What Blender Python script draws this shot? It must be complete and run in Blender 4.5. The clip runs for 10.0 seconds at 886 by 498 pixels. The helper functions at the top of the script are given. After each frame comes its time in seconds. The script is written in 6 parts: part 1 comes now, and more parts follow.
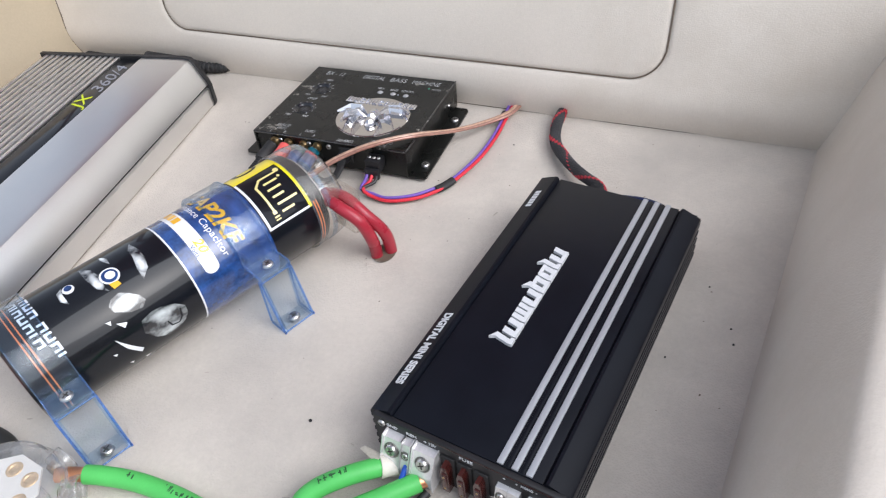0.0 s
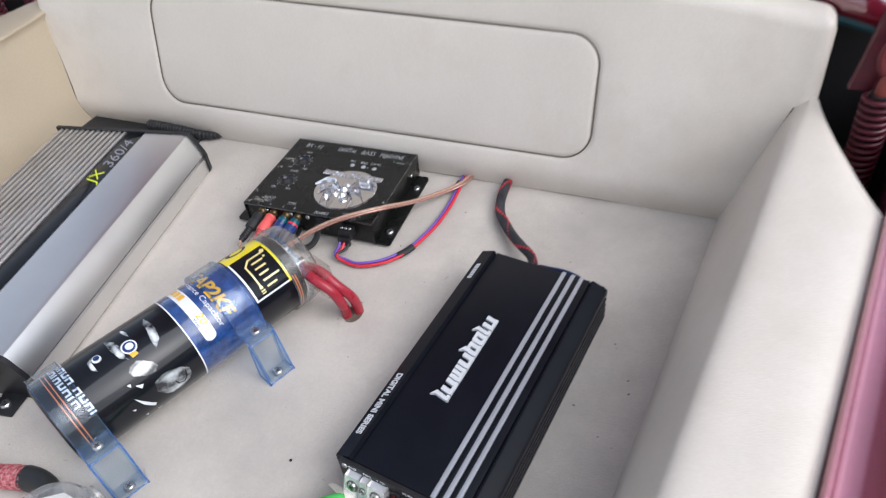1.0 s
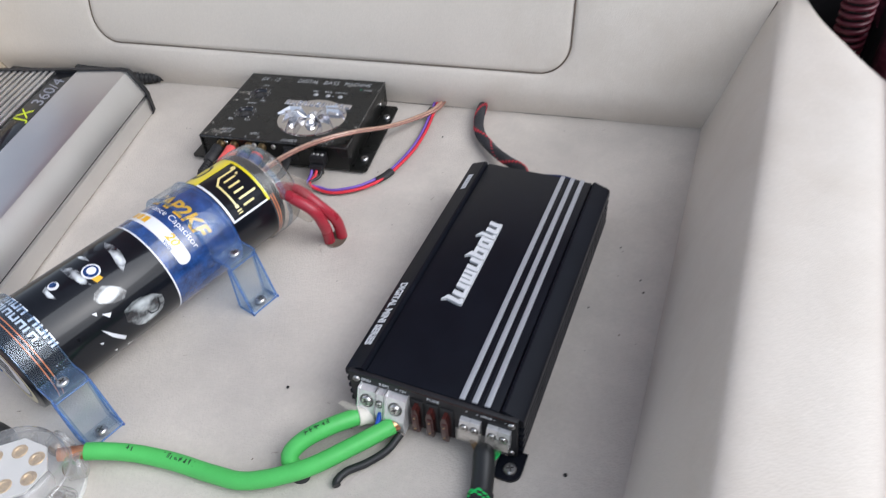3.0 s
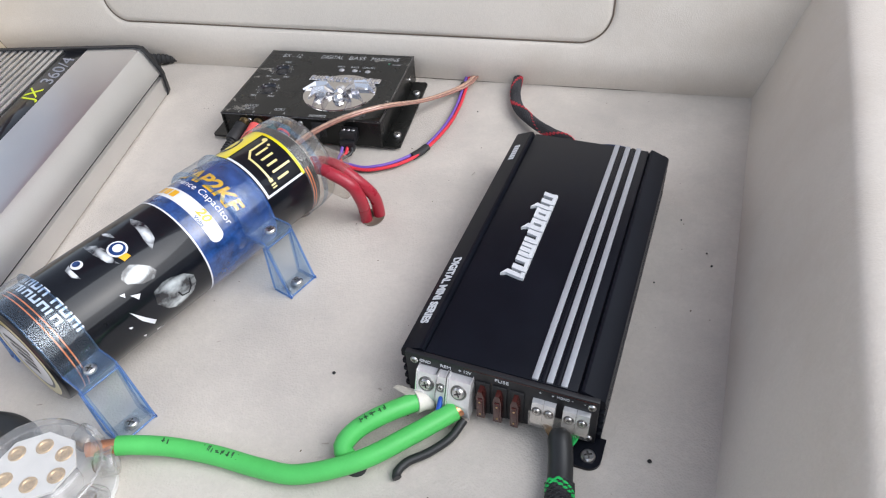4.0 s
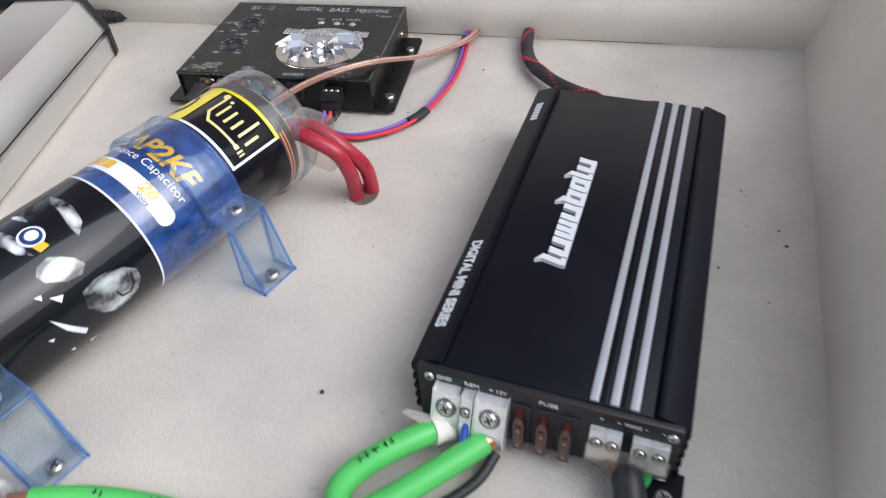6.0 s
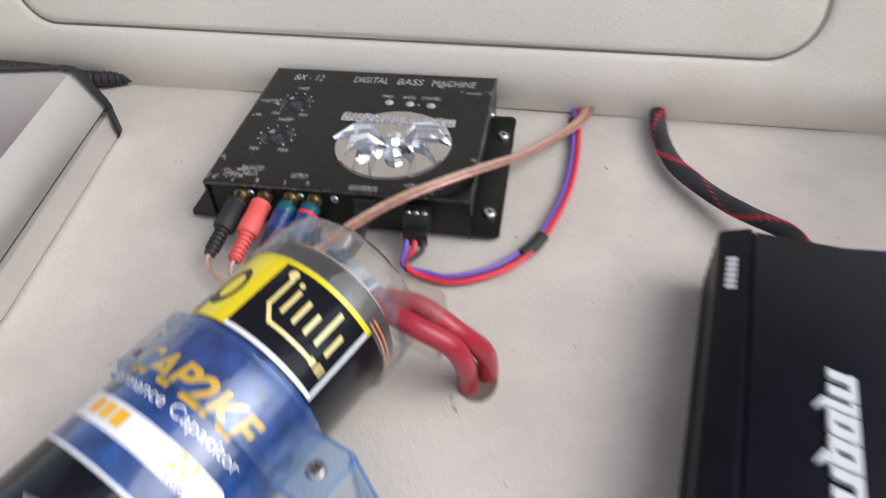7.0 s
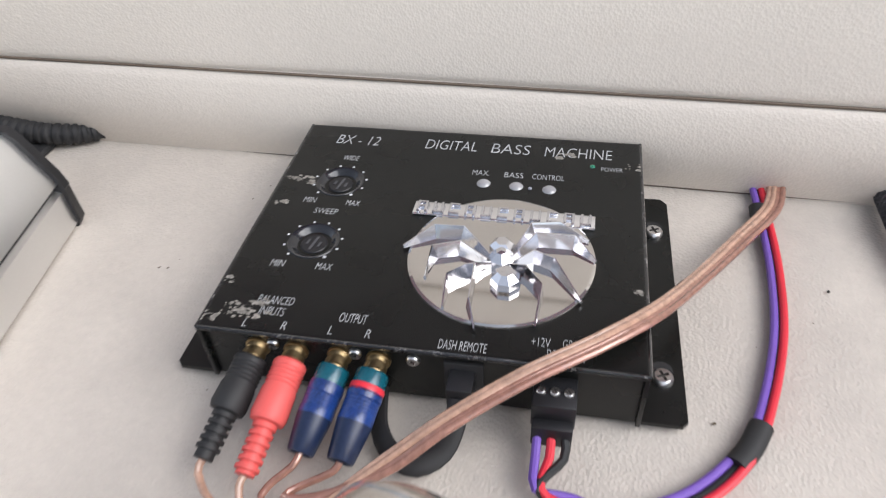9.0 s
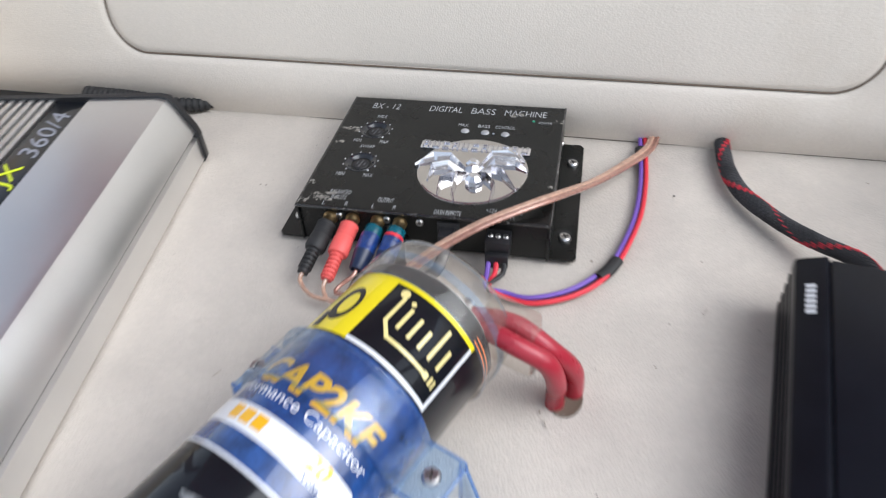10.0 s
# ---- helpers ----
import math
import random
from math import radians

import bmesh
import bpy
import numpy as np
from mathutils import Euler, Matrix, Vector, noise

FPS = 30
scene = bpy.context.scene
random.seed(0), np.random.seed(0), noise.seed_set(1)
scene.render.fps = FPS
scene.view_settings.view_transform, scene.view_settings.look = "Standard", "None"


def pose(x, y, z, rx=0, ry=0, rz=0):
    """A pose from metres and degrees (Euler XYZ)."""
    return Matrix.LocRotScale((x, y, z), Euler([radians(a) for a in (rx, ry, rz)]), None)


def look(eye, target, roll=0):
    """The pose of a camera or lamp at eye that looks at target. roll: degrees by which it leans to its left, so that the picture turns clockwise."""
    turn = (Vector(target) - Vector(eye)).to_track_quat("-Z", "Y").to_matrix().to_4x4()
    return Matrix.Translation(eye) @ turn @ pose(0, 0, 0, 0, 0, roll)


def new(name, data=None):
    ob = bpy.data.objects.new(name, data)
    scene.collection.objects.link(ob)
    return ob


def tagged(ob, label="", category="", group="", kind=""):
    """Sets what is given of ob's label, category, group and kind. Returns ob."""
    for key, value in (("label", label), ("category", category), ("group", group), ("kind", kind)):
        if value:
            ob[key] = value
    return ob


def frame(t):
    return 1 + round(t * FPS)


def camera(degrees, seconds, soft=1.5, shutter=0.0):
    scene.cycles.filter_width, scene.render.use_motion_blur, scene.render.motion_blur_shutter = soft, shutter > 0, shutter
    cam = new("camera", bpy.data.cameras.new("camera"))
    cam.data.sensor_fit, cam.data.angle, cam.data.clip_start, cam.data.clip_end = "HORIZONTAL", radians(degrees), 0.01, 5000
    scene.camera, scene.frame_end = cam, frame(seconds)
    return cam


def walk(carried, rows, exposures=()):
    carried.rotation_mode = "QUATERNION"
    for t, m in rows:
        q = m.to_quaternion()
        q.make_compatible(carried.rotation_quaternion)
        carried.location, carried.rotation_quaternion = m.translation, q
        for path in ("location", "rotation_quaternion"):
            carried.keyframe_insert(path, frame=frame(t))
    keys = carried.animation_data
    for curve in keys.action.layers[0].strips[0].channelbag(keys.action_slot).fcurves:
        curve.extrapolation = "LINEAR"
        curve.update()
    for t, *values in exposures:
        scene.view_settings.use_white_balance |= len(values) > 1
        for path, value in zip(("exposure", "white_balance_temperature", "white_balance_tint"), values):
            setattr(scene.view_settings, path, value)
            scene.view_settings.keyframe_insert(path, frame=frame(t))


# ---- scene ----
cam = camera(65.0, 10.0, soft=1.15, shutter=0.5)
PATH = [
    (0, (0.3071, -0.5668, 0.3640), (-0.3741, 0.7500, -0.9784), -6.62),
    (0.5, (0.3232, -0.5669, 0.3935), (-0.3367, 0.7533, -0.9562), -6.55),
    (1, (0.3644, -0.5880, 0.4809), (-0.3004, 0.7272, -0.8712), -6.85),
    (1.5, (0.4062, -0.6265, 0.5454), (-0.2651, 0.6930, -0.7994), -6.67),
    (2, (0.4026, -0.6533, 0.5571), (-0.1368, 0.7294, -0.7835), -6.05),
    (2.5, (0.3519, -0.6441, 0.4785), (-0.1064, 0.7548, -0.8754), -4.53),
    (3, (0.3075, -0.6301, 0.3968), (-0.1480, 0.7675, -0.9594), -4.21),
    (4.3, (0.2594, -0.6238, 0.3457), (-0.1831, 0.7865, -1.0016), -4.89),
    (4.5, (0.2607, -0.6172, 0.3339), (-0.1741, 0.7849, -1.0244), -4.44),
    (5, (0.2572, -0.6115, 0.3179), (-0.1600, 0.7926, -1.0439), -4.25),
    (5.2, (0.2529, -0.6065, 0.3170), (-0.1580, 0.7990, -1.0452), -4.13),
    (6.3, (0.1978, -0.5301, 0.2817), (-0.1756, 0.8659, -1.1010), -4.13),
    (6.5, (0.1761, -0.5014, 0.2860), (-0.1951, 0.8979, -1.0940), -3.88),
    (7, (0.1169, -0.4113, 0.2719), (-0.2532, 0.9643, -1.1319), -4.05),
    (7.5, (0.0603, -0.3311, 0.2417), (-0.3121, 1.0604, -1.1458), -3.87),
    (8, (0.0364, -0.2715, 0.2100), (-0.3451, 1.1214, -1.1736), -4.23),
    (8.5, (0.0342, -0.2548, 0.1965), (-0.3564, 1.1444, -1.1781), -4.43),
    (9, (0.0360, -0.2736, 0.2089), (-0.3678, 1.1235, -1.1640), -4.43),
    (9.5, (0.0544, -0.3337, 0.2399), (-0.3632, 1.0685, -1.1237), -4.67),
    (10, (0.0881, -0.4321, 0.2885), (-0.3490, 0.9691, -1.0700), -4.76),
]
EXPOSURES = [(0, 0.80, 6350, 10), (1, 0.66, 6200, 10), (1.5, 0.54, 6200, 10), (2, 0.52, 6150, 12), (2.6, 0.52, 6150, 11), (3.2, 0.62, 6200, 9), (4.5, 0.80, 6300, 9), (5.2, 0.78, 6250, 9), (6.5, 0.72, 6300, 9), (7.5, 0.69, 6500, 10), (8, 0.80, 6500, 10), (8.5, 0.86, 6500, 10), (9, 0.86, 6450, 10), (10, 0.84, 6250, 8)]
walk(cam, [(t, look(eye, target, roll)) for t, eye, target, roll in PATH], EXPOSURES)

# ---- world and light ----
world = bpy.data.worlds.new("sky")
scene.world = world
world.use_nodes = True
wn = world.node_tree
sky = wn.nodes.new("ShaderNodeTexSky")
sky.sky_type = "NISHITA"
sky.sun_disc = False
sky.sun_elevation, sky.sun_rotation = radians(42), radians(99)
sky.dust_density = 2.0
wn.nodes["Background"].inputs["Strength"].default_value = 0.15
haze = wn.nodes.new("ShaderNodeHueSaturation")
haze.inputs["Saturation"].default_value = 0.42
wn.links.new(sky.outputs["Color"], haze.inputs["Color"])
wn.links.new(haze.outputs["Color"], wn.nodes["Background"].inputs["Color"])
sun = new("sun", bpy.data.lights.new("sun", "SUN"))
sun.data.energy, sun.data.angle, sun.data.color = 1.1, radians(50), (0.97, 0.985, 1.02)
sun.matrix_world = look((0.62, -0.12, 0.80), (0, 0, 0))

# ---- small tools ----


def mat(name, color, rough=0.5, metal=0.0, var=0.12, scale=40.0, fine=900.0, bump=0.0, bscale=900.0, coat=0.0, trans=0.0, ior=1.45, spec=0.5, second=None):
    """A principled material with colour variation at two scales and fine relief, in object space."""
    m = bpy.data.materials.new(name)
    m.use_nodes = True
    t = m.node_tree
    p = t.nodes["Principled BSDF"]
    p.inputs["Roughness"].default_value = rough
    p.inputs["Metallic"].default_value = metal
    p.inputs["IOR"].default_value = ior
    p.inputs["Specular IOR Level"].default_value = spec
    p.inputs["Coat Weight"].default_value = coat
    p.inputs["Coat Roughness"].default_value = 0.04
    p.inputs["Transmission Weight"].default_value = trans
    co = t.nodes.new("ShaderNodeTexCoord")
    big, small = t.nodes.new("ShaderNodeTexNoise"), t.nodes.new("ShaderNodeTexNoise")
    big.inputs["Scale"].default_value, small.inputs["Scale"].default_value = scale, fine
    big.inputs["Detail"].default_value, small.inputs["Detail"].default_value = 4, 2
    for n in (big, small):
        t.links.new(co.outputs["Object"], n.inputs["Vector"])
    add = t.nodes.new("ShaderNodeMath")
    add.operation = "MULTIPLY_ADD"
    add.inputs[1].default_value = 0.7
    half = t.nodes.new("ShaderNodeMath")
    half.operation = "MULTIPLY"
    half.inputs[1].default_value = 0.3
    t.links.new(small.outputs["Fac"], half.inputs[0])
    t.links.new(big.outputs["Fac"], add.inputs[0])
    t.links.new(half.outputs[0], add.inputs[2])
    ramp = t.nodes.new("ShaderNodeValToRGB")
    lo = tuple(c * (1 - var) for c in color)
    hi = second or tuple(min(1, c * (1 + var)) for c in color)
    ramp.color_ramp.elements[0].position, ramp.color_ramp.elements[1].position = 0.32, 0.68
    ramp.color_ramp.elements[0].color, ramp.color_ramp.elements[1].color = (*lo, 1), (*hi, 1)
    t.links.new(add.outputs[0], ramp.inputs["Fac"])
    t.links.new(ramp.outputs["Color"], p.inputs["Base Color"])
    rr = t.nodes.new("ShaderNodeMapRange")
    rr.inputs["To Min"].default_value, rr.inputs["To Max"].default_value = max(0.01, rough * 0.8), min(1, rough * 1.2)
    t.links.new(big.outputs["Fac"], rr.inputs["Value"])
    t.links.new(rr.outputs["Result"], p.inputs["Roughness"])
    if bump:
        v = t.nodes.new("ShaderNodeTexVoronoi")
        v.inputs["Scale"].default_value = bscale
        t.links.new(co.outputs["Object"], v.inputs["Vector"])
        b = t.nodes.new("ShaderNodeBump")
        b.inputs["Strength"].default_value, b.inputs["Distance"].default_value = bump, 0.0006
        t.links.new(v.outputs["Distance"], b.inputs["Height"])
        t.links.new(b.outputs["Normal"], p.inputs["Normal"])
    return m


def scuffed(m, color, scale, low, high, rough=0.8):
    """Adds flakes and scuffs of another colour, where a stretched noise is high."""
    t = m.node_tree
    p = t.nodes["Principled BSDF"]
    co = next(n for n in t.nodes if n.type == "TEX_COORD")
    n = t.nodes.new("ShaderNodeTexNoise")
    n.inputs["Scale"].default_value, n.inputs["Detail"].default_value, n.inputs["Roughness"].default_value = scale, 8, 0.7
    t.links.new(co.outputs["Object"], n.inputs["Vector"])
    r = t.nodes.new("ShaderNodeValToRGB")
    r.color_ramp.elements[0].position, r.color_ramp.elements[1].position = low, high
    t.links.new(n.outputs["Fac"], r.inputs["Fac"])
    mix = t.nodes.new("ShaderNodeMix")
    mix.data_type = "RGBA"
    src = p.inputs["Base Color"].links[0].from_socket
    t.links.new(r.outputs["Color"], mix.inputs["Factor"])
    t.links.new(src, mix.inputs["A"])
    mix.inputs["B"].default_value = (*color, 1)
    t.links.new(mix.outputs["Result"], p.inputs["Base Color"])
    return m


def part(name, bm, material, parent=None, label="", angle=35.0):
    """Links a bmesh as one mesh object under a thing or a part."""
    me = bpy.data.meshes.new(name)
    bmesh.ops.recalc_face_normals(bm, faces=bm.faces)
    bm.to_mesh(me)
    bm.free()
    me.materials.append(material)
    me.shade_smooth()
    me.set_sharp_from_angle(angle=radians(angle))
    ob = new(name, me)
    if parent is not None:
        ob.parent = parent
    if label:
        ob["label"] = label
    return ob


def thing(name, label, category, m=None, group="", kind=""):
    ob = new(name)
    ob.empty_display_size = 0.02
    if m is not None:
        ob.matrix_world = m
    return tagged(ob, label, category, group, kind)


def box(x0, x1, y0, y1, z0, z1, bevel=0.0, seg=2, bm=None, m=None):
    own = bm or bmesh.new()
    made = bmesh.ops.create_cube(own, size=1)["verts"]
    bmesh.ops.scale(own, vec=(x1 - x0, y1 - y0, z1 - z0), verts=made)
    bmesh.ops.translate(own, vec=((x0 + x1) / 2, (y0 + y1) / 2, (z0 + z1) / 2), verts=made)
    if bevel:
        es = list({e for v in made for e in v.link_edges})
        made = list({v for f in bmesh.ops.bevel(own, geom=es, offset=bevel, segments=seg, affect="EDGES", profile=0.5)["faces"] for v in f.verts} | {v for v in made if v.is_valid})
    if m is not None:
        bmesh.ops.transform(own, matrix=m, verts=[v for v in made if v.is_valid])
    return own


def prism(profile, y0, y1, bm=None, axis="y"):
    """A closed profile of (x, z) pairs drawn out along y (or along x, z for profiles in the other two)."""
    own = bm or bmesh.new()

    def place(a, b, s):
        return {"y": (a, s, b), "x": (s, a, b), "z": (a, b, s)}[axis]

    one = [own.verts.new(place(a, b, y0)) for a, b in profile]
    two = [own.verts.new(place(a, b, y1)) for a, b in profile]
    n = len(profile)
    for i in range(n):
        own.faces.new((one[i], one[(i + 1) % n], two[(i + 1) % n], two[i]))
    own.faces.new(one[::-1])
    own.faces.new(two)
    return own


def lathe(profile, n=32, m=None, bm=None):
    """Pairs (radius, height) turned about z."""
    own = bm or bmesh.new()
    rings = []
    for r, h in profile:
        if r < 1e-6:
            rings.append([own.verts.new((0, 0, h))] * n)
        else:
            rings.append([own.verts.new((r * math.cos(2 * math.pi * i / n), r * math.sin(2 * math.pi * i / n), h)) for i in range(n)])
    for a, b in zip(rings, rings[1:]):
        for i in range(n):
            vs = []
            for v in (a[i], a[(i + 1) % n], b[(i + 1) % n], b[i]):
                if v not in vs:
                    vs.append(v)
            if len(vs) > 2:
                own.faces.new(vs)
    if m is not None:
        bmesh.ops.transform(own, matrix=m, verts=list({v for r in rings for v in r}))
    return own


def smooth_path(pts, step=0.003):
    """Catmull-Rom through the points, at an even step."""
    ps = [Vector(p) for p in pts]
    ps = [2 * ps[0] - ps[1], *ps, 2 * ps[-1] - ps[-2]]
    out = []
    for a, b, c, d in zip(ps, ps[1:], ps[2:], ps[3:]):
        k = max(2, int((c - b).length / step))
        for i in range(k):
            t = i / k
            out.append(0.5 * (2 * b + (c - a) * t + (2 * a - 5 * b + 4 * c - d) * t * t + (3 * b - a - 3 * c + d) * t**3))
    return [*out, ps[-2]]


def frames_along(path):
    ahead = [(path[min(i + 1, len(path) - 1)] - path[max(i - 1, 0)]).normalized() for i in range(len(path))]
    side = ahead[0].cross(Vector((0, 0, 1)))
    if side.length < 0.1:
        side = ahead[0].cross(Vector((1, 0, 0)))
    side.normalize()
    out = []
    for a in ahead:
        side = (side - a * side.dot(a)).normalized()
        out.append((a, side, side.cross(a).normalized()))
    return out


def tube(pts, r, n=12, step=0.003, bm=None, flat=1.0, twist=0.0, radii=None, shift=(0, 0)):
    """A round (or flattened) tube along a smooth path."""
    own = bm or bmesh.new()
    path = smooth_path(pts, step)
    rings = []
    for k, (p, (a, s, u)) in enumerate(zip(path, frames_along(path))):
        rr = r if radii is None else r * np.interp(k / (len(path) - 1), *zip(*radii))
        tw = twist * k
        c = p + s * (shift[0] * math.cos(tw) - shift[1] * math.sin(tw)) + u * (shift[0] * math.sin(tw) + shift[1] * math.cos(tw))
        rings.append([own.verts.new(c + s * (rr * math.cos(2 * math.pi * i / n)) + u * (rr * flat * math.sin(2 * math.pi * i / n))) for i in range(n)])
    for a, b in zip(rings, rings[1:]):
        for i in range(n):
            own.faces.new((a[i], a[(i + 1) % n], b[(i + 1) % n], b[i]))
    own.faces.new(rings[0][::-1])
    own.faces.new(rings[-1])
    return own


def lettering(text, size, depth=0.0003, wide=1.0, slant=0.0, bold=0.0):
    """The built-in font as a bmesh in the xy plane, its baseline's start at the origin."""
    cu = bpy.data.curves.new("text", "FONT")
    cu.body, cu.size, cu.extrude, cu.shear, cu.offset, cu.resolution_u = text, size, depth / 2, slant, bold * size, 3
    ob = bpy.data.objects.new("text", cu)
    scene.collection.objects.link(ob)
    me = bpy.data.meshes.new_from_object(ob.evaluated_get(bpy.context.evaluated_depsgraph_get()))
    own = bmesh.new()
    own.from_mesh(me)
    bpy.data.objects.remove(ob)
    bpy.data.curves.remove(cu)
    bpy.data.meshes.remove(me)
    bmesh.ops.scale(own, vec=(wide, 1, 1), verts=own.verts)
    return own


def words(text, size, at, parent, material, turn=0.0, wide=1.0, slant=0.0, fit=None, m=None, depth=0.0003, bold=0.0):
    """Lettering centred on a place of the parent; fit: its length."""
    own = lettering(text, size, depth, wide, slant, bold)
    xs = [v.co.x for v in own.verts]
    ys = [v.co.y for v in own.verts]
    k = fit / (max(xs) - min(xs)) if fit else 1
    bmesh.ops.translate(own, vec=(-(max(xs) + min(xs)) / 2, -(max(ys) + min(ys)) / 2, 0), verts=own.verts)
    bmesh.ops.scale(own, vec=(k, 1, 1), verts=own.verts)
    bmesh.ops.transform(own, matrix=(m or pose(*at, 0, 0, turn)), verts=own.verts)
    return part("lettering", own, material, parent)


def screw(at, parent, material, r=0.004, m=None, name="screw"):
    """A pan-head screw with a cross recess cut into its flat top."""
    own = bmesh.new()
    n, a, b, top, low = 24, 0.13 * r, 0.56 * r, 0.50 * r, 0.18 * r
    rim = [own.verts.new((0.74 * r * math.cos(2 * math.pi * k / n), 0.74 * r * math.sin(2 * math.pi * k / n), top)) for k in range(n)]
    c, q = math.cos(0.45), math.sin(0.45)
    cross = [(x * c - y * q, x * q + y * c) for x, y in ((a, a), (a, b), (-a, b), (-a, a), (-b, a), (-b, -a), (-a, -a), (-a, -b), (a, -b), (a, -a), (b, -a), (b, a))]
    hi = [own.verts.new((x, y, top)) for x, y in cross]
    lo = [own.verts.new((0.8 * x, 0.8 * y, low)) for x, y in cross]
    es = [own.edges.new((v[k], v[(k + 1) % len(v)])) for v in (rim, hi) for k in range(len(v))]
    bmesh.ops.triangle_fill(own, edges=es, use_beauty=True)
    for k in range(12):
        own.faces.new((hi[k], hi[(k + 1) % 12], lo[(k + 1) % 12], lo[k])).material_index = 1
    own.faces.new(lo).material_index = 1
    rings = [rim]
    for rr, h in ((0.92, 0.34), (1.0, 0.12), (1.0, -0.02)):
        rings.append([own.verts.new((rr * r * math.cos(2 * math.pi * k / n), rr * r * math.sin(2 * math.pi * k / n), h * r)) for k in range(n)])
    for p, w in zip(rings, rings[1:]):
        for k in range(n):
            own.faces.new((p[k], p[(k + 1) % n], w[(k + 1) % n], w[k]))
    bmesh.ops.transform(own, matrix=(m or pose(*at)), verts=own.verts)
    ob = part(name, own, material, parent)
    ob.data.materials.append(recess)
    return ob


# ---- materials ----
vinyl = mat("cream vinyl", (0.66, 0.60, 0.53), 0.42, var=0.07, scale=6, fine=420, bump=0.24, bscale=800)
vinyl_floor = mat("cream vinyl, worn", (0.56, 0.51, 0.455), 0.48, var=0.09, scale=9, fine=300, bump=0.48, bscale=760)
scuffed(vinyl_floor, (0.38, 0.34, 0.30), 26, 0.66, 0.9)
scuffed(vinyl_floor, (0.38, 0.35, 0.32), 5.5, 0.44, 0.80)
# the cream vinyl again, with shade and warm bounce put into its tan
vinyl_shaded = mat("cream vinyl, shade in its tan", (0.44, 0.37, 0.27), 0.44, var=0.09, scale=6, fine=420, bump=0.16, bscale=800)
scuffed(vinyl, (0.56, 0.49, 0.41), 4.5, 0.50, 0.85)
piping_mat = mat("dark piping", (0.13, 0.10, 0.075), 0.7)
maroon = mat("maroon car paint", (0.15, 0.007, 0.02), 0.2, var=0.1, coat=1.0, ior=1.6)
maroon.node_tree.nodes["Principled BSDF"].inputs["Coat IOR"].default_value = 2.0
# near-black colour stands for the shade in wells and gaps
cavity_shade = mat("black for cavity shade", (0.012, 0.011, 0.012), 0.7)
moulded_chrome = mat("moulded chrome plastic", (0.70, 0.70, 0.73), 0.17, metal=1.0, var=0.02)
emblem_chrome = mat("thin chrome on plastic", (0.62, 0.595, 0.57), 0.07, metal=1.0, var=0.05, scale=60)
chrome = mat("chrome", (0.86, 0.86, 0.88), 0.09, metal=1.0, var=0.02)
# darker than the screw steel: the cross recess has its shade in this colour
recess = mat("screw recess", (0.20, 0.19, 0.18), 0.45, metal=0.8)
steel = mat("screw steel", (0.62, 0.61, 0.6), 0.28, metal=1.0, var=0.08)
silver = mat("silver anodised", (0.80, 0.80, 0.79), 0.36, metal=1.0, var=0.03, scale=20)
black_plastic = mat("black plastic", (0.014, 0.014, 0.016), 0.42, var=0.25)
black_metal = mat("black anodised", (0.005, 0.006, 0.010), 0.33, metal=0.0, spec=0.22, var=0.2, bump=0.05, bscale=2500)
black_satin = mat("black powder coat", (0.006, 0.0065, 0.006), 0.28, spec=0.4, var=0.25, bump=0.12, bscale=2200)
rubber = mat("black rubber", (0.02, 0.02, 0.021), 0.6, var=0.2)
lid_ink = mat("worn grey-white ink", (0.40, 0.41, 0.42), 0.6, var=0.25, scale=300)
white_ink = mat("white ink", (0.60, 0.61, 0.63), 0.6, var=0.04)
concrete = mat("concrete", (0.48, 0.42, 0.355), 0.85, var=0.14, scale=1.6, fine=60, bump=0.3, bscale=60)

# ---- the boot's lining ----


def east_seam(y):
    return 0.380 + 0.106 * y


def west_seam(y):
    return -0.450 - 0.09 * y


def wall_lean(z, x=0.0):
    """How far back the seat-back wall stands at a height; it is turned a little, nearer on the west."""
    base = -0.002 + 0.017 * x
    if z > 0.0466:
        return base + 0.27 * (z - 0.0466)
    return base - 0.0048 * math.sin(math.pi * max(0, z) / 0.0466)


def sheet(fn, nu, nv, thick=None):
    """A grid of places fn(u, v), with u and v from 0 to 1; thick: an offset for the far side."""
    own = bmesh.new()
    g = [[own.verts.new(fn(i / nu, j / nv)) for j in range(nv + 1)] for i in range(nu + 1)]
    for i in range(nu):
        for j in range(nv):
            own.faces.new((g[i][j], g[i + 1][j], g[i + 1][j + 1], g[i][j + 1]))
    if thick:
        rim = [g[i][0] for i in range(nu)] + [g[nu][j] for j in range(nv)] + [g[i][nv] for i in range(nu, 0, -1)] + [g[0][j] for j in range(nv, 0, -1)]
        low = [own.verts.new(v.co + Vector(thick)) for v in rim]
        for i in range(len(rim)):
            k = (i + 1) % len(rim)
            own.faces.new((rim[i], rim[k], low[k], low[i]))
        own.faces.new(low)
    return own


def floor_at(u, v):
    y = -0.76 + 0.772 * v
    x0, x1 = west_seam(y) - 0.02, east_seam(y) + 0.02
    x = x0 + (x1 - x0) * u
    z = 0.0006 * noise.noise(Vector((x * 9, y * 9, 0.3))) + 0.0003 * noise.noise(Vector((x * 30, y * 30, 2.0)))
    return (x, y, z)


boot_floor = part("floor", sheet(floor_at, 120, 100, (0, 0, -0.02)), vinyl_floor)
tagged(boot_floor, "cream grained vinyl boot floor, faintly stained", "floor", kind="structure")

PANEL = (-0.300, 0.2455, 0.0466, 0.174, 0.030)  # x from, x to, z from, z to, corner radius


